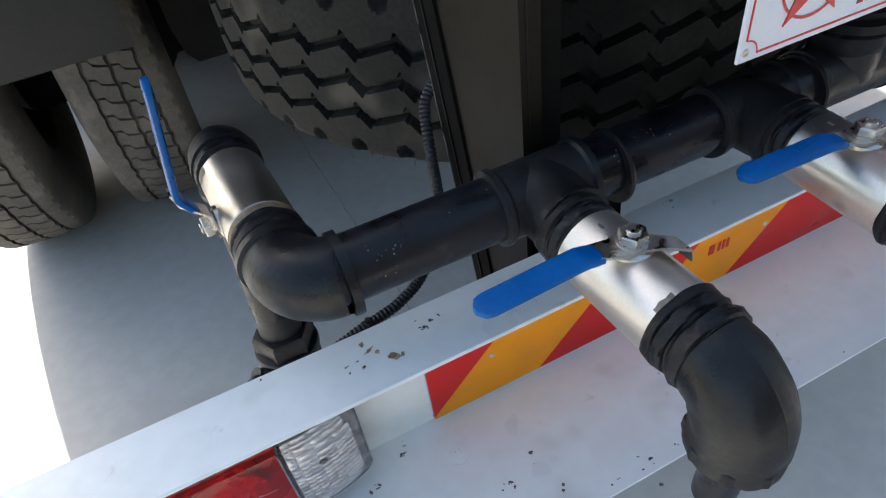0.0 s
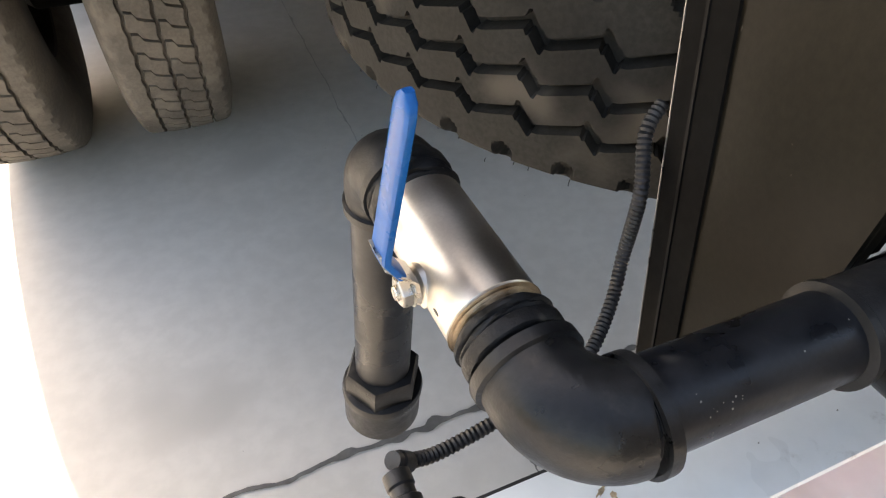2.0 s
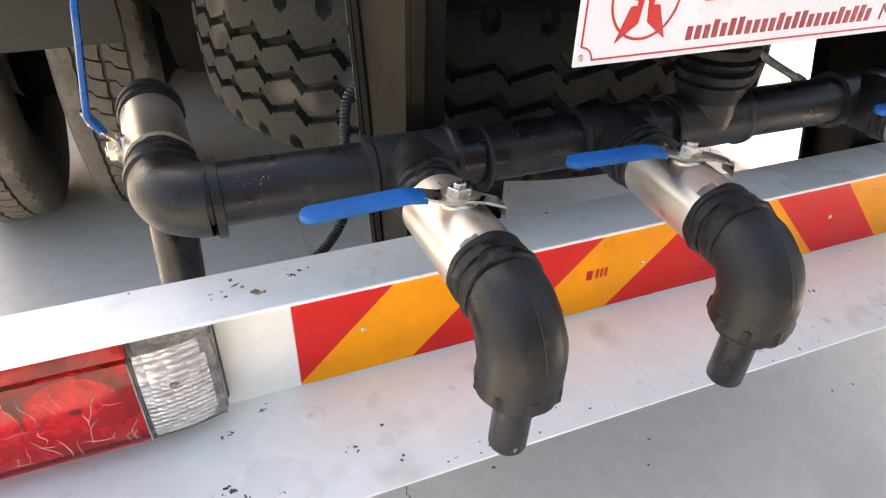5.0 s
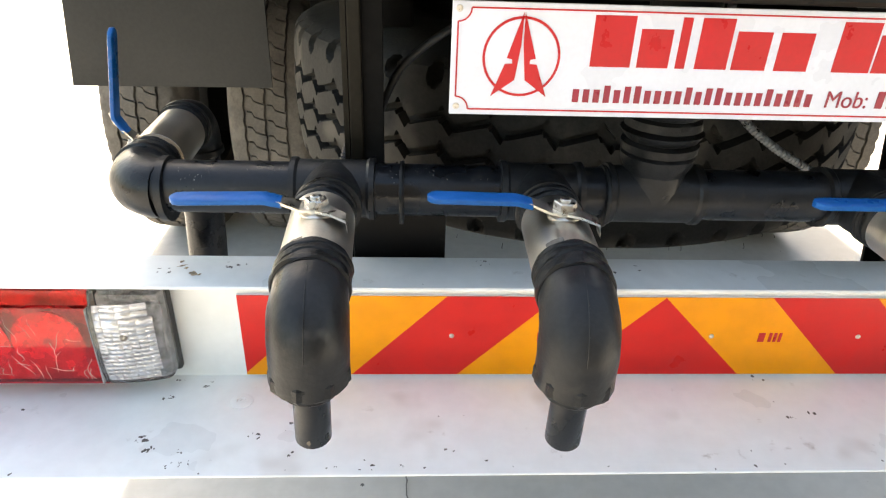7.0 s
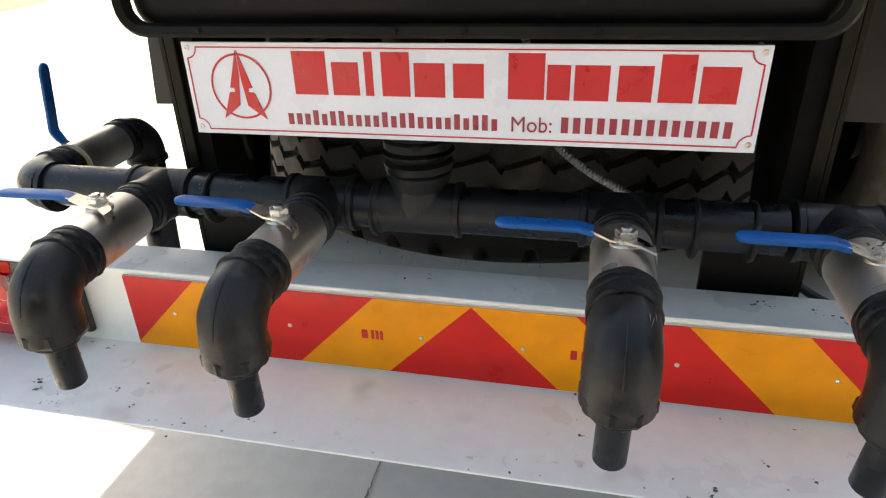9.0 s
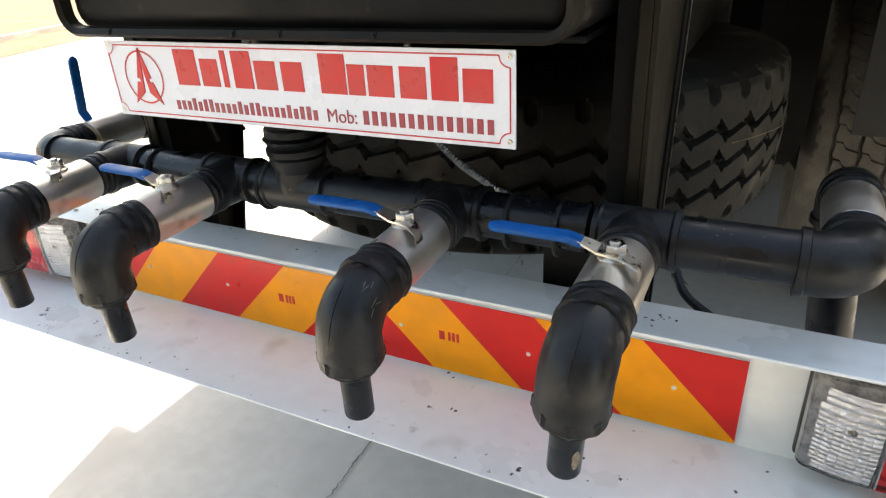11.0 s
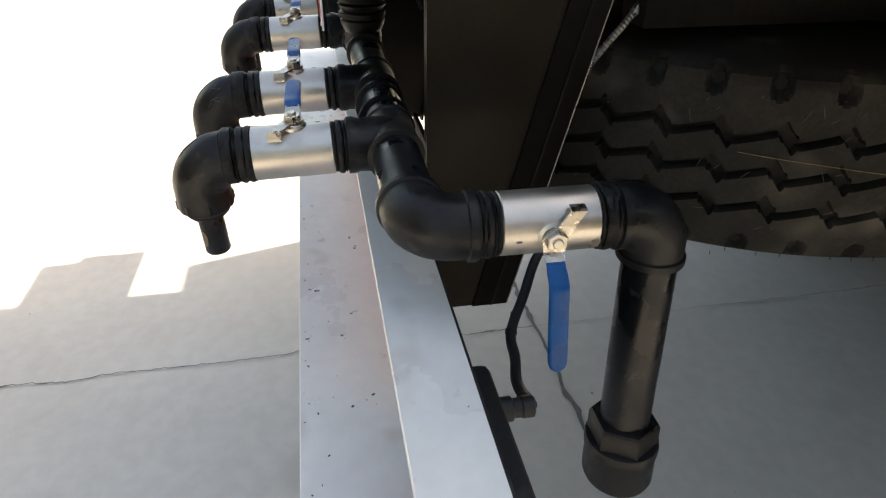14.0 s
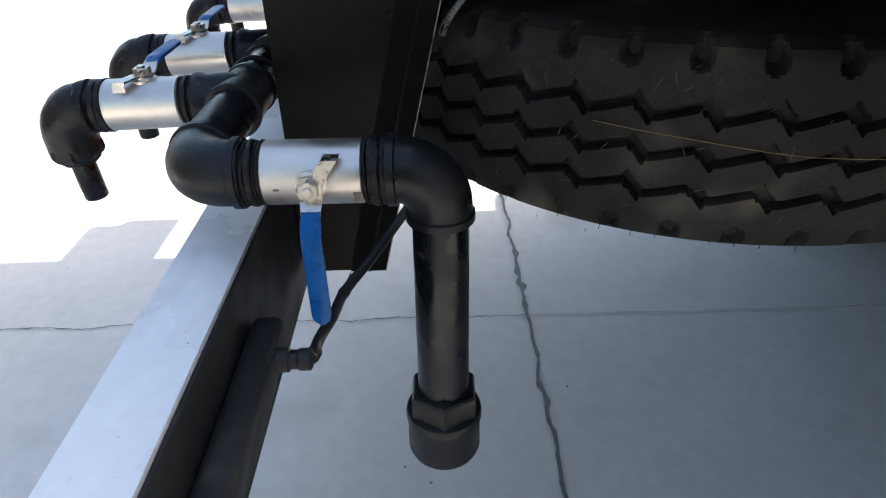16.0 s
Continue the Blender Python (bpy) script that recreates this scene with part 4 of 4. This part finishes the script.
def rounded(x0, x1, z0, z1, r):
    """The outline of a rounded rectangle."""
    out_ = []
    for cx, cz, a0 in ((x1 - r, z1 - r, 0), (x0 + r, z1 - r, 90), (x0 + r, z0 + r, 180), (x1 - r, z0 + r, 270)):
        out_ += [(cx + r * math.cos(radians(a0 + 15 * k)), cz + r * math.sin(radians(a0 + 15 * k))) for k in range(7)]
    return out_


bm = bmesh.new()
loops = []
for y, inset in ((-0.088, 0.001), (-0.1125, 0.001), (-0.1165, 0.005), (-0.1125, 0.0125), (-0.0965, 0.0135)):
    loops.append([bm.verts.new((x, y - 0.1, z - 1.4)) for x, z in rounded(-0.376 + inset, 0.368 - inset, 1.2145 + inset, 1.60 - inset, 0.034 - inset)])
for a, b in zip(loops, loops[1:]):
    for k in range(len(a)):
        bm.faces.new((a[k], a[(k + 1) % len(a)], b[(k + 1) % len(b)], b[k]))
part("rim", bm, DUSTY_STEEL, rear_box, "dusty rounded lip round the recessed back")
for x in (-0.275, -0.056, 0.015, 0.144):
    bm = bmesh.new()
    lathe(bm, [(0.006, 0), (0.006, 0.003), (0.003, 0.004), (0.003, 0.006)], Matrix.Translation((x, -0.2115, -0.178)) @ Matrix.Rotation(radians(90), 4, "X"), 6)
    part("bolt", bm, BLACK_STEEL, rear_box, smooth=False)

# ---------------------------------------------------------------- posts that carry bumper and pipe
def post(side):
    ob = holder("support_post", (side * 0.42, 0.1, 0.72), label="dusty dark folded steel post behind bumper", category="post", group="bumper posts")
    inv = Matrix.Translation((-side * 0.42, -0.1, -0.72))

    def piece(name, bm, **k):
        bmesh.ops.transform(bm, matrix=inv, verts=bm.verts[:])
        return part(name, bm, {"web": DUSTY_STEEL, "upper_flange": DUSTY_STEEL, "edge_strip": CHASSIS, "inner_plate": CHASSIS, "edge_ridge": BLACK_STEEL, "bare_edge": SPRING}.get(name, BLACK_STEEL), ob, **k)
    zb, zt = 0.712, 1.75
    yb, yt = 0.143, 0.143 + (zt - zb) * 0.235
    bm = bmesh.new()
    prism(bm, [(0.0165, zb), (yb, zb), (yt, zt), (0.0165, zt)], side * 0.414, side * 0.420, "x")
    piece("web", bm, smooth=False)
    bm = bmesh.new()
    a, b = sorted((side * 0.297, side * 0.4135))
    box(bm, (a, 0.0165, zb), (b, 0.0225, 0.985), 0.002, 2)
    piece("rear_flange", bm, smooth=False)

    def slanted(x0, x1, name):
        bm = bmesh.new()
        a, b = sorted((side * x0, side * x1))
        p, q = [[bm.verts.new((x, y, z)) for y, z in ((yb - 0.006, zb), (yb, zb), (yt, zt), (yt - 0.006, zt))] for x in (a, b)]
        bm.faces.new(p)
        bm.faces.new(q[::-1])
        for i in range(4):
            bm.faces.new((p[i], q[i], q[(i + 1) % 4], p[(i + 1) % 4]))
        piece(name, bm, smooth=False)
    slanted(0.386, 0.4135, "front_flange")
    bm = bmesh.new()
    a, b = sorted((side * 0.398, side * 0.4135))
    box(bm, (a, 0.0165, 0.9855), (b, 0.0225, zt), 0.002, 2)
    piece("upper_flange", bm, smooth=False)
    # black sheet standing in for the shade inside the folded post
    bm = bmesh.new()
    a, b = sorted((side * 0.374, side * 0.4135))
    box(bm, (a, 0.0230, 0.9855), (b, 0.0270, zt), 0.001, 1)
    piece("inner_plate", bm, smooth=False)

    def along_edge(name, back, fore, thick):
        """A strip that follows the slanting edge on the outer face, from back to fore behind it."""
        bm = bmesh.new()
        a, b = sorted((side * 0.4203, side * (0.4203 + thick)))
        p, q = [[bm.verts.new((x, y, z)) for y, z in ((yb - back, zb), (yb - fore, zb), (yt - fore, zt), (yt - back, zt))] for x in (a, b)]
        bm.faces.new(p)
        bm.faces.new(q[::-1])
        for i in range(4):
            bm.faces.new((p[i], q[i], q[(i + 1) % 4], p[(i + 1) % 4]))
        piece(name, bm, smooth=False)
    # black band stands in for the bend's dark reflection
    along_edge("edge_strip", 0.056, 0.0015, 0.0032)
    along_edge("edge_ridge", 0.028, 0.0245, 0.0052)
    # pale line: bare steel edge with its glint put into the colour
    along_edge("bare_edge", 0.0013, 0.0, 0.0040)
    bm = bmesh.new()
    a, b = sorted((side * 0.35, side * 0.41))
    box(bm, (a, 0.0125, 0.72), (b, 0.0160, 0.86), 0.001, 1)
    piece("mount_plate", bm, smooth=False)
    return ob


post(-1)
post(1)

# ---------------------------------------------------------------- tyres


def tyre_mesh(name, R, W, rim, tread, pitches, per, grooves, zig, gw, gd, holes, sipes, mat):
    """A tyre round local z: grooves at the given heights, zigzagging; holes: shoulder pockets; sipes: cross cuts."""
    bm = bmesh.new()
    cols, n = [], pitches * per
    th = tread / 2

    def crown(z):
        return R - 0.010 * (z / th) ** 2

    def zag(p):
        p %= 1.0
        if p < 0.68:
            return -0.5 + p / 0.68
        if p < 0.84:
            return 0.5 - (p - 0.68) / 0.16
        return -0.5

    shoulder = [(R - 0.034, th + 0.012), (R - 0.025, th + 0.006), (R - 0.0145, th), (R - 0.0115, th - 0.005)] + [(crown(th - q), th - q) for q in (0.010, 0.014, 0.018, 0.022, 0.026, 0.030)]

    def sunk(p, z):
        """Depth of the oval pocket in the shoulder."""
        e = 1 - ((p - 0.46) / 0.17) ** 2 - ((z - th + 0.010) / 0.0175) ** 2
        return 0.021 * min(1.0, 1.6 * e) if holes and e > 0 else 0.0

    for c in range(n):
        p = (c % per) / per
        ang = 2 * math.pi * c / n
        pts = [(rim, -0.36 * W), (rim + 0.02, -0.42 * W), (rim + 0.07, -0.485 * W), ((rim + R) / 2 + 0.02, -0.5 * W), (R - 0.075, -0.485 * W), (R - 0.05, -0.455 * W)]
        pts += [(r - sunk(p, z), -z) for r, z in shoulder]
        for g in grooves:
            wide = gw * (1.0 + (1.2 if holes and 0.62 < p < 0.92 else 0))
            zc = g + zig * zag(p)
            lo, hi = zc - wide / 2, zc + wide / 2
            cut = 0.006 if sipes and p < 1.01 / per else 0
            pts += [(crown(lo) - cut, lo - 0.001), (crown(lo) - gd, lo + 0.0015), (crown(hi) - gd, hi - 0.0015), (crown(hi) - cut, hi + 0.001)]
        pts += [(r - sunk(p, z), z) for r, z in reversed(shoulder)]
        pts += [(R - 0.05, 0.455 * W), (R - 0.075, 0.485 * W), ((rim + R) / 2 + 0.02, 0.5 * W), (rim + 0.07, 0.485 * W), (rim + 0.02, 0.42 * W), (rim, 0.36 * W)]
        col = []
        for r, z in pts:
            w = ang + (sipes * math.sin(z * 150) / R if sipes else 0)
            col.append(bm.verts.new((r * math.cos(w), r * math.sin(w), z)))
        cols.append(col)
    for c in range(n):
        a, b = cols[c], cols[(c + 1) % n]
        for j in range(len(a) - 1):
            bm.faces.new((a[j], b[j], b[j + 1], a[j + 1]))
        bm.faces.new((a[-1], b[-1], b[0], a[0]))
    bmesh.ops.recalc_face_normals(bm, faces=bm.faces[:])
    me = bpy.data.meshes.new(name)
    bm.to_mesh(me)
    bm.free()
    me.materials.append(mat)
    me.shade_smooth()
    me.set_sharp_from_angle(angle=radians(28))
    return me


def rim_bm(rim):
    bm = bmesh.new()
    lathe(bm, [(rim - 0.002, -0.11), (rim + 0.012, -0.118), (rim + 0.012, -0.112), (rim - 0.01, -0.09), (rim - 0.03, -0.03), (rim - 0.05, 0.02), (0.14, 0.03), (0.14, 0.042), (rim - 0.04, 0.034), (rim - 0.004, 0.112), (rim + 0.012, 0.118)], Matrix.Identity(4), 48, close=False)
    return bm


spare = holder("spare_wheel", (-0.007, 0.724, 0.951), label="spare truck wheel lying flat, dusty black blocky tread", category="wheel")
ob = new("tyre", tyre_mesh("spare_tyre", 0.584, 0.305, 0.262, 0.250, 46, 25, (-0.052, 0.0, 0.052), 0.017, 0.0115, 0.019, True, 0, RUBBER))
ob.parent = spare
part("rim", rim_bm(0.262), DUSTY_STEEL, spare)
# dry straw caught in the tread
bm = bmesh.new()
sweep(bm, [(0.586 * math.cos(a), 0.586 * math.sin(a), 0.026 - 0.045 * (a + 0.5) + 0.004 * noise.noise((a * 4, 0, 0))) for a in (radians(-31 + 5 * k) for k in range(14))], 0.00045, 6)
part("straw", bm, STRAW, spare, "dry straw stalk")


def road_tyre(name, R, W, rim, th, mat, pitches=64):
    """A road tyre round local z: three wavy grooves, two sawtooth-siped ribs on either side, plain shoulders with notches."""
    cuts = (0.0, 0.075, 0.15, 0.28, 0.46, 0.64, 0.82)
    grooves = (-0.072, 0.0, 0.072)
    step = 2 * math.pi / pitches
    bm = bmesh.new()
    cols = []
    for c in range(pitches):
        for p in cuts:
            sipe = abs(p - 0.075) < 0.01
            notch = 0.006 if p in (0.28, 0.46) else 0.0
            wav = 0.0022 * math.sin(2 * math.pi * p)

            def crown(z):
                return R - 0.009 * (z / th) ** 2
            pts = [(rim, -0.36 * W, 0), (rim + 0.02, -0.42 * W, 0), (rim + 0.07, -0.485 * W, 0), ((rim + R) / 2 + 0.02, -0.5 * W, 0), (R - 0.075, -0.485 * W, 0), (R - 0.045, -0.455 * W, 0),
                   (R - 0.02 - notch, -th - 0.004, 0), (crown(th) - 0.002 - notch, -th + 0.004, 0), (crown(th * 0.9), -th + 0.014, 0)]
            off = 0.0
            for k, g in enumerate(grooves):
                lo, hi = g + wav - 0.0045, g + wav + 0.0045
                cut = 0.010 if sipe and k > 0 else 0
                pts += [(crown(lo) - cut, lo - 0.0008, off), (crown(lo) - 0.013, lo + 0.001, off), (crown(hi) - 0.013, hi - 0.001, off)]
                cut = 0.010 if sipe and k < 2 else 0
                pts += [(crown(hi) - cut, hi + 0.0008, off)]
                if k < 2:
                    nx = grooves[k + 1] - 0.0045
                    for u, o in ((0.30, 0.06), (0.42, 0.34), (0.70, 0.46)):
                        z = hi + (nx - hi) * u
                        pts.append((crown(z) - cut, z, off + o))
                    off += 0.55
            pts += [(crown(th * 0.9), th - 0.014, off), (crown(th) - 0.002 - notch, th - 0.004, off), (R - 0.02 - notch, th + 0.004, off), (R - 0.045, 0.455 * W, off),
                    (R - 0.075, 0.485 * W, off), ((rim + R) / 2 + 0.02, 0.5 * W, off), (rim + 0.07, 0.485 * W, off), (rim + 0.02, 0.42 * W, off), (rim, 0.36 * W, off)]
            cols.append([bm.verts.new((r * math.cos((c + p + o) * step), r * math.sin((c + p + o) * step), z)) for r, z, o in pts])
    for a, b in zip(cols, cols[1:] + cols[:1]):
        for j in range(len(a) - 1):
            bm.faces.new((a[j], b[j], b[j + 1], a[j + 1]))
        bm.faces.new((a[-1], b[-1], b[0], a[0]))
    bmesh.ops.recalc_face_normals(bm, faces=bm.faces[:])
    me = bpy.data.meshes.new(name)
    bm.to_mesh(me)
    bm.free()
    me.materials.append(mat)
    me.shade_smooth()
    me.set_sharp_from_angle(angle=radians(28))
    return me


# rubber vent nibs on the spare's lower shoulder
bm = bmesh.new()
r3 = random.Random(14)
for k in range(45):
    a, l = radians(180 + 4 * k + r3.uniform(-1.6, 1.6)), r3.uniform(0.003, 0.009)
    ca, sa, z = math.cos(a), math.sin(a), -0.125 + r3.choice((-0.012, 0.0, 0.004))
    sweep(bm, [(0.569 * ca, 0.569 * sa, z), (0.572 * ca, 0.572 * sa, z - l * 0.6), (0.571 * ca, 0.571 * sa, z - l)], 0.0005, 5)
tagged(part("vent_nib", bm, RUBBER, spare, "fine rubber moulding nibs"), kind="stuff")

# pale scuffs on the spare's tread and shoulder
bm = bmesh.new()
rs = random.Random(77)
for _ in range(42):
    a, z, l, tilt = radians(rs.gauss(-22, 16)), rs.uniform(-0.1, 0.115), rs.uniform(0.004, 0.02), rs.gauss(0.9, 0.5)
    pts = []
    for k in range(5):
        q = (k / 4 - 0.5) * l
        zz = z + q * math.sin(tilt)
        aa = a + q * math.cos(tilt) / 0.584
        r = 0.5843 - 0.010 * (zz / 0.125) ** 2
        pts.append((r * math.cos(aa), r * math.sin(aa), zz))
    sweep(bm, pts, [0.0002, 0.0005, 0.0006, 0.0005, 0.0002], 5)
tagged(part("scuff", bm, SCUFF, spare, "pale dusty scuffs"), kind="stuff")

dual = road_tyre("road_tyre", 0.545, 0.305, 0.262, 0.125, DUSTY_RUBBER)
rim_me = None
for x, y in ((-1.28, 2.01), (-0.845, 2.01), (0.817, 2.01), (1.25, 2.01), (-1.28, 3.4), (-0.845, 3.4), (0.817, 3.4), (1.25, 3.4)):
    wheel = holder("road_wheel", (x, y, 0.543), label="dusty road wheel with zigzag grooved tyre on concrete", category="wheel", group="rear axle wheels")
    t = new("tyre", dual)
    t.parent = wheel
    t.matrix_basis = ALONG_X
    if rim_me is None:
        r_ob = part("rim", rim_bm(0.262), DUSTY_STEEL, wheel)
        rim_me = r_ob.data
    else:
        r_ob = shared("rim", rim_me, wheel)
    r_ob.matrix_basis = ALONG_X

# ---------------------------------------------------------------- mud flaps, axle, chassis, tank
for side in (-1, 1):
    flap = holder("mud_flap", (side, 1.18, 1.47), label="plain dark grey mud flap hanging behind wheels", category="mud flap", group="mud flaps")
    to = Matrix.Translation((-side, -1.18, -1.47))
    bm = bmesh.new()
    prism(bm, [(side * 0.75, 0.803), (side * 1.318, 0.797), (side * 1.25, 1.47), (side * 0.75, 1.47)], 1.178, 1.188, "y")
    bmesh.ops.transform(bm, matrix=to, verts=bm.verts[:])
    part("panel", bm, FLAP, flap, smooth=False)
    bm = bmesh.new()
    a, b = sorted((side * 0.76, side * 1.235))
    box(bm, (a, 1.1885, 1.30), (b, 1.262, 1.36), 0.004, 1)
    bmesh.ops.transform(bm, matrix=to, verts=bm.verts[:])
    part("bracket", bm, CHASSIS, flap, "dark steel bracket", smooth=False)
    for x in (0.85, 1.0, 1.15):
        bm = bmesh.new()
        lathe(bm, [(0.012, 0), (0.012, 0.005), (0.006, 0.007), (0.0001, 0.007)], Matrix.Translation((side * x, 1.1785, 1.33)) @ Matrix.Rotation(radians(90), 4, "X"), 6)
        bmesh.ops.transform(bm, matrix=to, verts=bm.verts[:])
        part("bolt", bm, CHASSIS, flap, smooth=False)
# unseen plates added above the wheels to keep light from under the truck
for side in (-1, 1):
    bm = bmesh.new()
    a, b = sorted((side * 0.68, side * 1.305))
    box(bm, (a, 1.30, 1.125), (b, 4.3, 1.135), 0.002, 1)
    tagged(part("mud_guard", bm, FLAP, None, smooth=False), "flat dark plate over rear wheels, unseen, added to block light", "mud guard", group="mud guards")
chassis = holder("chassis", (0, 1.5, 1.1), label="black truck chassis rails and axle under tank", category="chassis")


def cpart(name, bm, mat=CHASSIS, **k):
    bmesh.ops.transform(bm, matrix=Matrix.Translation((0, -1.5, -1.1)), verts=bm.verts[:])
    return part(name, bm, mat, chassis, **k)


for side in (-1, 1):
    bm = bmesh.new()
    a, b = sorted((side * 0.34, side * 0.41))
    box(bm, (a, 0.30, 1.12), (b, 7.0, 1.38), 0.006)
    cpart("rail", bm)
    bm = bmesh.new()
    a, b = sorted((side * 0.46, side * 0.55))
    box(bm, (a, 1.5, 0.74), (b, 2.9, 0.86), 0.01)
    cpart("leaf_spring", bm)
    bm = bmesh.new()
    prism(bm, [(side * 0.49, 1.18), (side * 0.66, 1.18), (side * 0.66, 0.74), (side * 0.645, 0.66), (side * 0.62, 0.63), (side * 0.54, 0.63), (side * 0.50, 0.68)], 1.42, 1.56, "y")
    cpart("spring_hanger", bm, smooth=False)
bm = bmesh.new()
lathe(bm, [(0.05, -1.28), (0.14, -1.16), (0.14, -0.70), (0.09, -0.66), (0.09, -0.35), (0.2, -0.2), (0.22, 0), (0.2, 0.2), (0.09, 0.35), (0.09, 0.66), (0.14, 0.70), (0.14, 1.16), (0.05, 1.28)], Matrix.Translation((0, 2.01, 0.55)) @ ALONG_X, 28)
cpart("axle", bm)
for y, z in ((1.32, 1.0), (0.34, 1.2)):
    bm = bmesh.new()
    box(bm, (-0.41, y, z), (0.41, y + 0.08, 1.37), 0.01)
    cpart("cross_member", bm)
tank = holder("water_tank", (0, 3.5, 2.1), label="large water tank on truck chassis", category="tank")
bm = bmesh.new()
rows = []
for y in (0.95, 1.0, 6.5):
    s = 0.96 if y == 0.95 else 1.0
    rows.append([bm.verts.new((1.12 * s * math.copysign(abs(math.cos(a)) ** 0.75, math.cos(a)), y - 3.5, 0.80 * s * math.copysign(abs(math.sin(a)) ** 0.75, math.sin(a)))) for a in (2 * math.pi * i / 64 for i in range(64))])
for a, b in zip(rows, rows[1:]):
    for i in range(64):
        bm.faces.new((a[i], a[(i + 1) % 64], b[(i + 1) % 64], b[i]))
bm.faces.new(rows[0][::-1])
bm.faces.new(rows[-1])
part("shell", bm, WHITE, tank)
bm = bmesh.new()
box(bm, (-1.25, -2.24, -0.82), (1.25, 3.0, -0.72), 0.01)
part("side_platform", bm, BLACK_STEEL, tank)
bm = bmesh.new()
box(bm, (-1.06, 0.29 - 3.5, -0.76), (1.06, 1.25 - 3.5, -0.72), 0.01)
part("work_platform", bm, CHASSIS, tank)
# unseen box added to stop sun from ahead reaching beneath the truck
bm = bmesh.new()
box(bm, (-1.2, 4.2 - 3.5, -1.85), (1.2, 6.2 - 3.5, -0.83), 0.03)
part("pump_box", bm, BLACK_STEEL, tank)

# ---------------------------------------------------------------- cables and hoses


def conduit(name, knots, r, mat, label, category, ribbed=True, ties=()):
    pts = spline(knots, 40)
    total = sum((b - a).length for a, b in zip(pts, pts[1:]))
    count = int(total / 0.0026)
    even, acc, k = [], 0.0, 0
    step = total / count
    pos = 0.0
    for a, b in zip(pts, pts[1:]):
        l = (b - a).length
        while acc <= pos + l and len(even) <= count:
            even.append(a + (b - a) * ((acc - pos) / l if l else 0))
            acc += step
        pos += l
    rad = [r * (1.0 if i % 2 else 0.80) for i in range(len(even))] if ribbed else r
    bm = bmesh.new()
    sweep(bm, even, rad, 14)
    ob = holder(name, knots[-1], label=label, category=category)
    to = Matrix.Translation(-Vector(knots[-1]))
    bmesh.ops.transform(bm, matrix=to, verts=bm.verts[:])
    part("sleeve", bm, mat, ob)
    d = (even[-1] - even[-6]).normalized()
    bm = bmesh.new()
    lathe(bm, [(r * 1.02, -0.026), (r * 1.3, -0.024), (r * 1.3, -0.008), (r * 1.1, -0.006), (r * 1.1, 0.002)], Matrix.Translation(even[-1]) @ d.to_track_quat("Z", "Y").to_matrix().to_4x4(), 16)
    bmesh.ops.transform(bm, matrix=to, verts=bm.verts[:])
    part("ferrule", bm, LAMP_BACK if mat is CONDUIT else mat, ob)
    for x, y, z, *tail in ties:
        at = Vector((x, y, z))
        k = min(range(2, len(even) - 2), key=lambda i: (even[i] - at).length)
        m = Matrix.Translation(even[k]) @ (even[k + 2] - even[k - 2]).to_track_quat("Z", "Y").to_matrix().to_4x4()
        bm = bmesh.new()
        lathe(bm, [(r * 0.9, -0.003), (r * 1.16, -0.0025), (r * 1.16, 0.0025), (r * 0.9, 0.003)], m, 16)
        w = Vector(tail).normalized()
        sweep(bm, [even[k] + w * q for q in (r * 0.8, r * 1.8, 0.018, 0.030)], [0.0034, 0.0034, 0.0017, 0.0009], 6)
        bmesh.ops.transform(bm, matrix=to, verts=bm.verts[:])
        part("cable_tie", bm, LAMP_BACK, ob, "black plastic cable tie")
    return ob


conduit("wiring_conduit", [(-0.41, 0.235, 0.990), (-0.432, 0.222, 0.970), (-0.4455, 0.192, 0.925), (-0.4465, 0.187, 0.850), (-0.470, 0.160, 0.815), (-0.509, 0.128, 0.798), (-0.546, 0.110, 0.792), (-0.576, 0.106, 0.786), (-0.604, 0.105, 0.780), (-0.650, 0.103, 0.766), (-0.690, 0.100, 0.764), (-0.718, 0.097, 0.780), (-0.730, 0.095, 0.795)], 0.0075, CONDUIT, "grey-black corrugated wiring conduit to tail lamp", "conduit", ties=((-0.588, 0.1055, 0.783, -0.35, -0.5, 0.8),))
conduit("wiring_conduit", [(0.396, 0.222, 0.872), (0.425, 0.213, 0.868), (0.449, 0.190, 0.845), (0.472, 0.163, 0.818), (0.519, 0.135, 0.800), (0.5756, 0.101, 0.783), (0.625, 0.092, 0.782), (0.6655, 0.082, 0.783), (0.705, 0.081, 0.792), (0.7204, 0.081, 0.799)], 0.0068, CONDUIT, "smooth black wiring conduit with cable ties", "conduit", ribbed=False, ties=((0.452, 0.186, 0.838, 0.5, 0.3, -0.6), (0.5756, 0.101, 0.783, -0.75, 0.2, 0.35)))
conduit("spiral_hose", [(0.05, 0.115, 1.20), (0.072, 0.108, 1.114), (0.092, 0.102, 1.056), (0.140, 0.090, 1.016), (0.198, 0.085, 0.985), (0.235, 0.084, 0.966)], 0.006, SPRING, "thin steel spiral sleeve hanging behind sign", "hose")
conduit("brake_hose", [(-0.388, 0.14, 0.99), (-0.385, 0.125, 1.035), (-0.361, 0.12, 1.092), (-0.333, 0.12, 1.122), (-0.30, 0.12, 1.146), (-0.24, 0.14, 1.18), (-0.18, 0.16, 1.22)], 0.005, CONDUIT, "thin black rubber hose behind the post", "hose", ribbed=False)
conduit("spiral_hose", [(0.394, 0.237, 1.062), (0.397, 0.243, 1.078), (0.400, 0.256, 1.098), (0.397, 0.278, 1.122), (0.38, 0.315, 1.155)], 0.005, SPRING, "thin steel spiral sleeve beside the post", "hose")
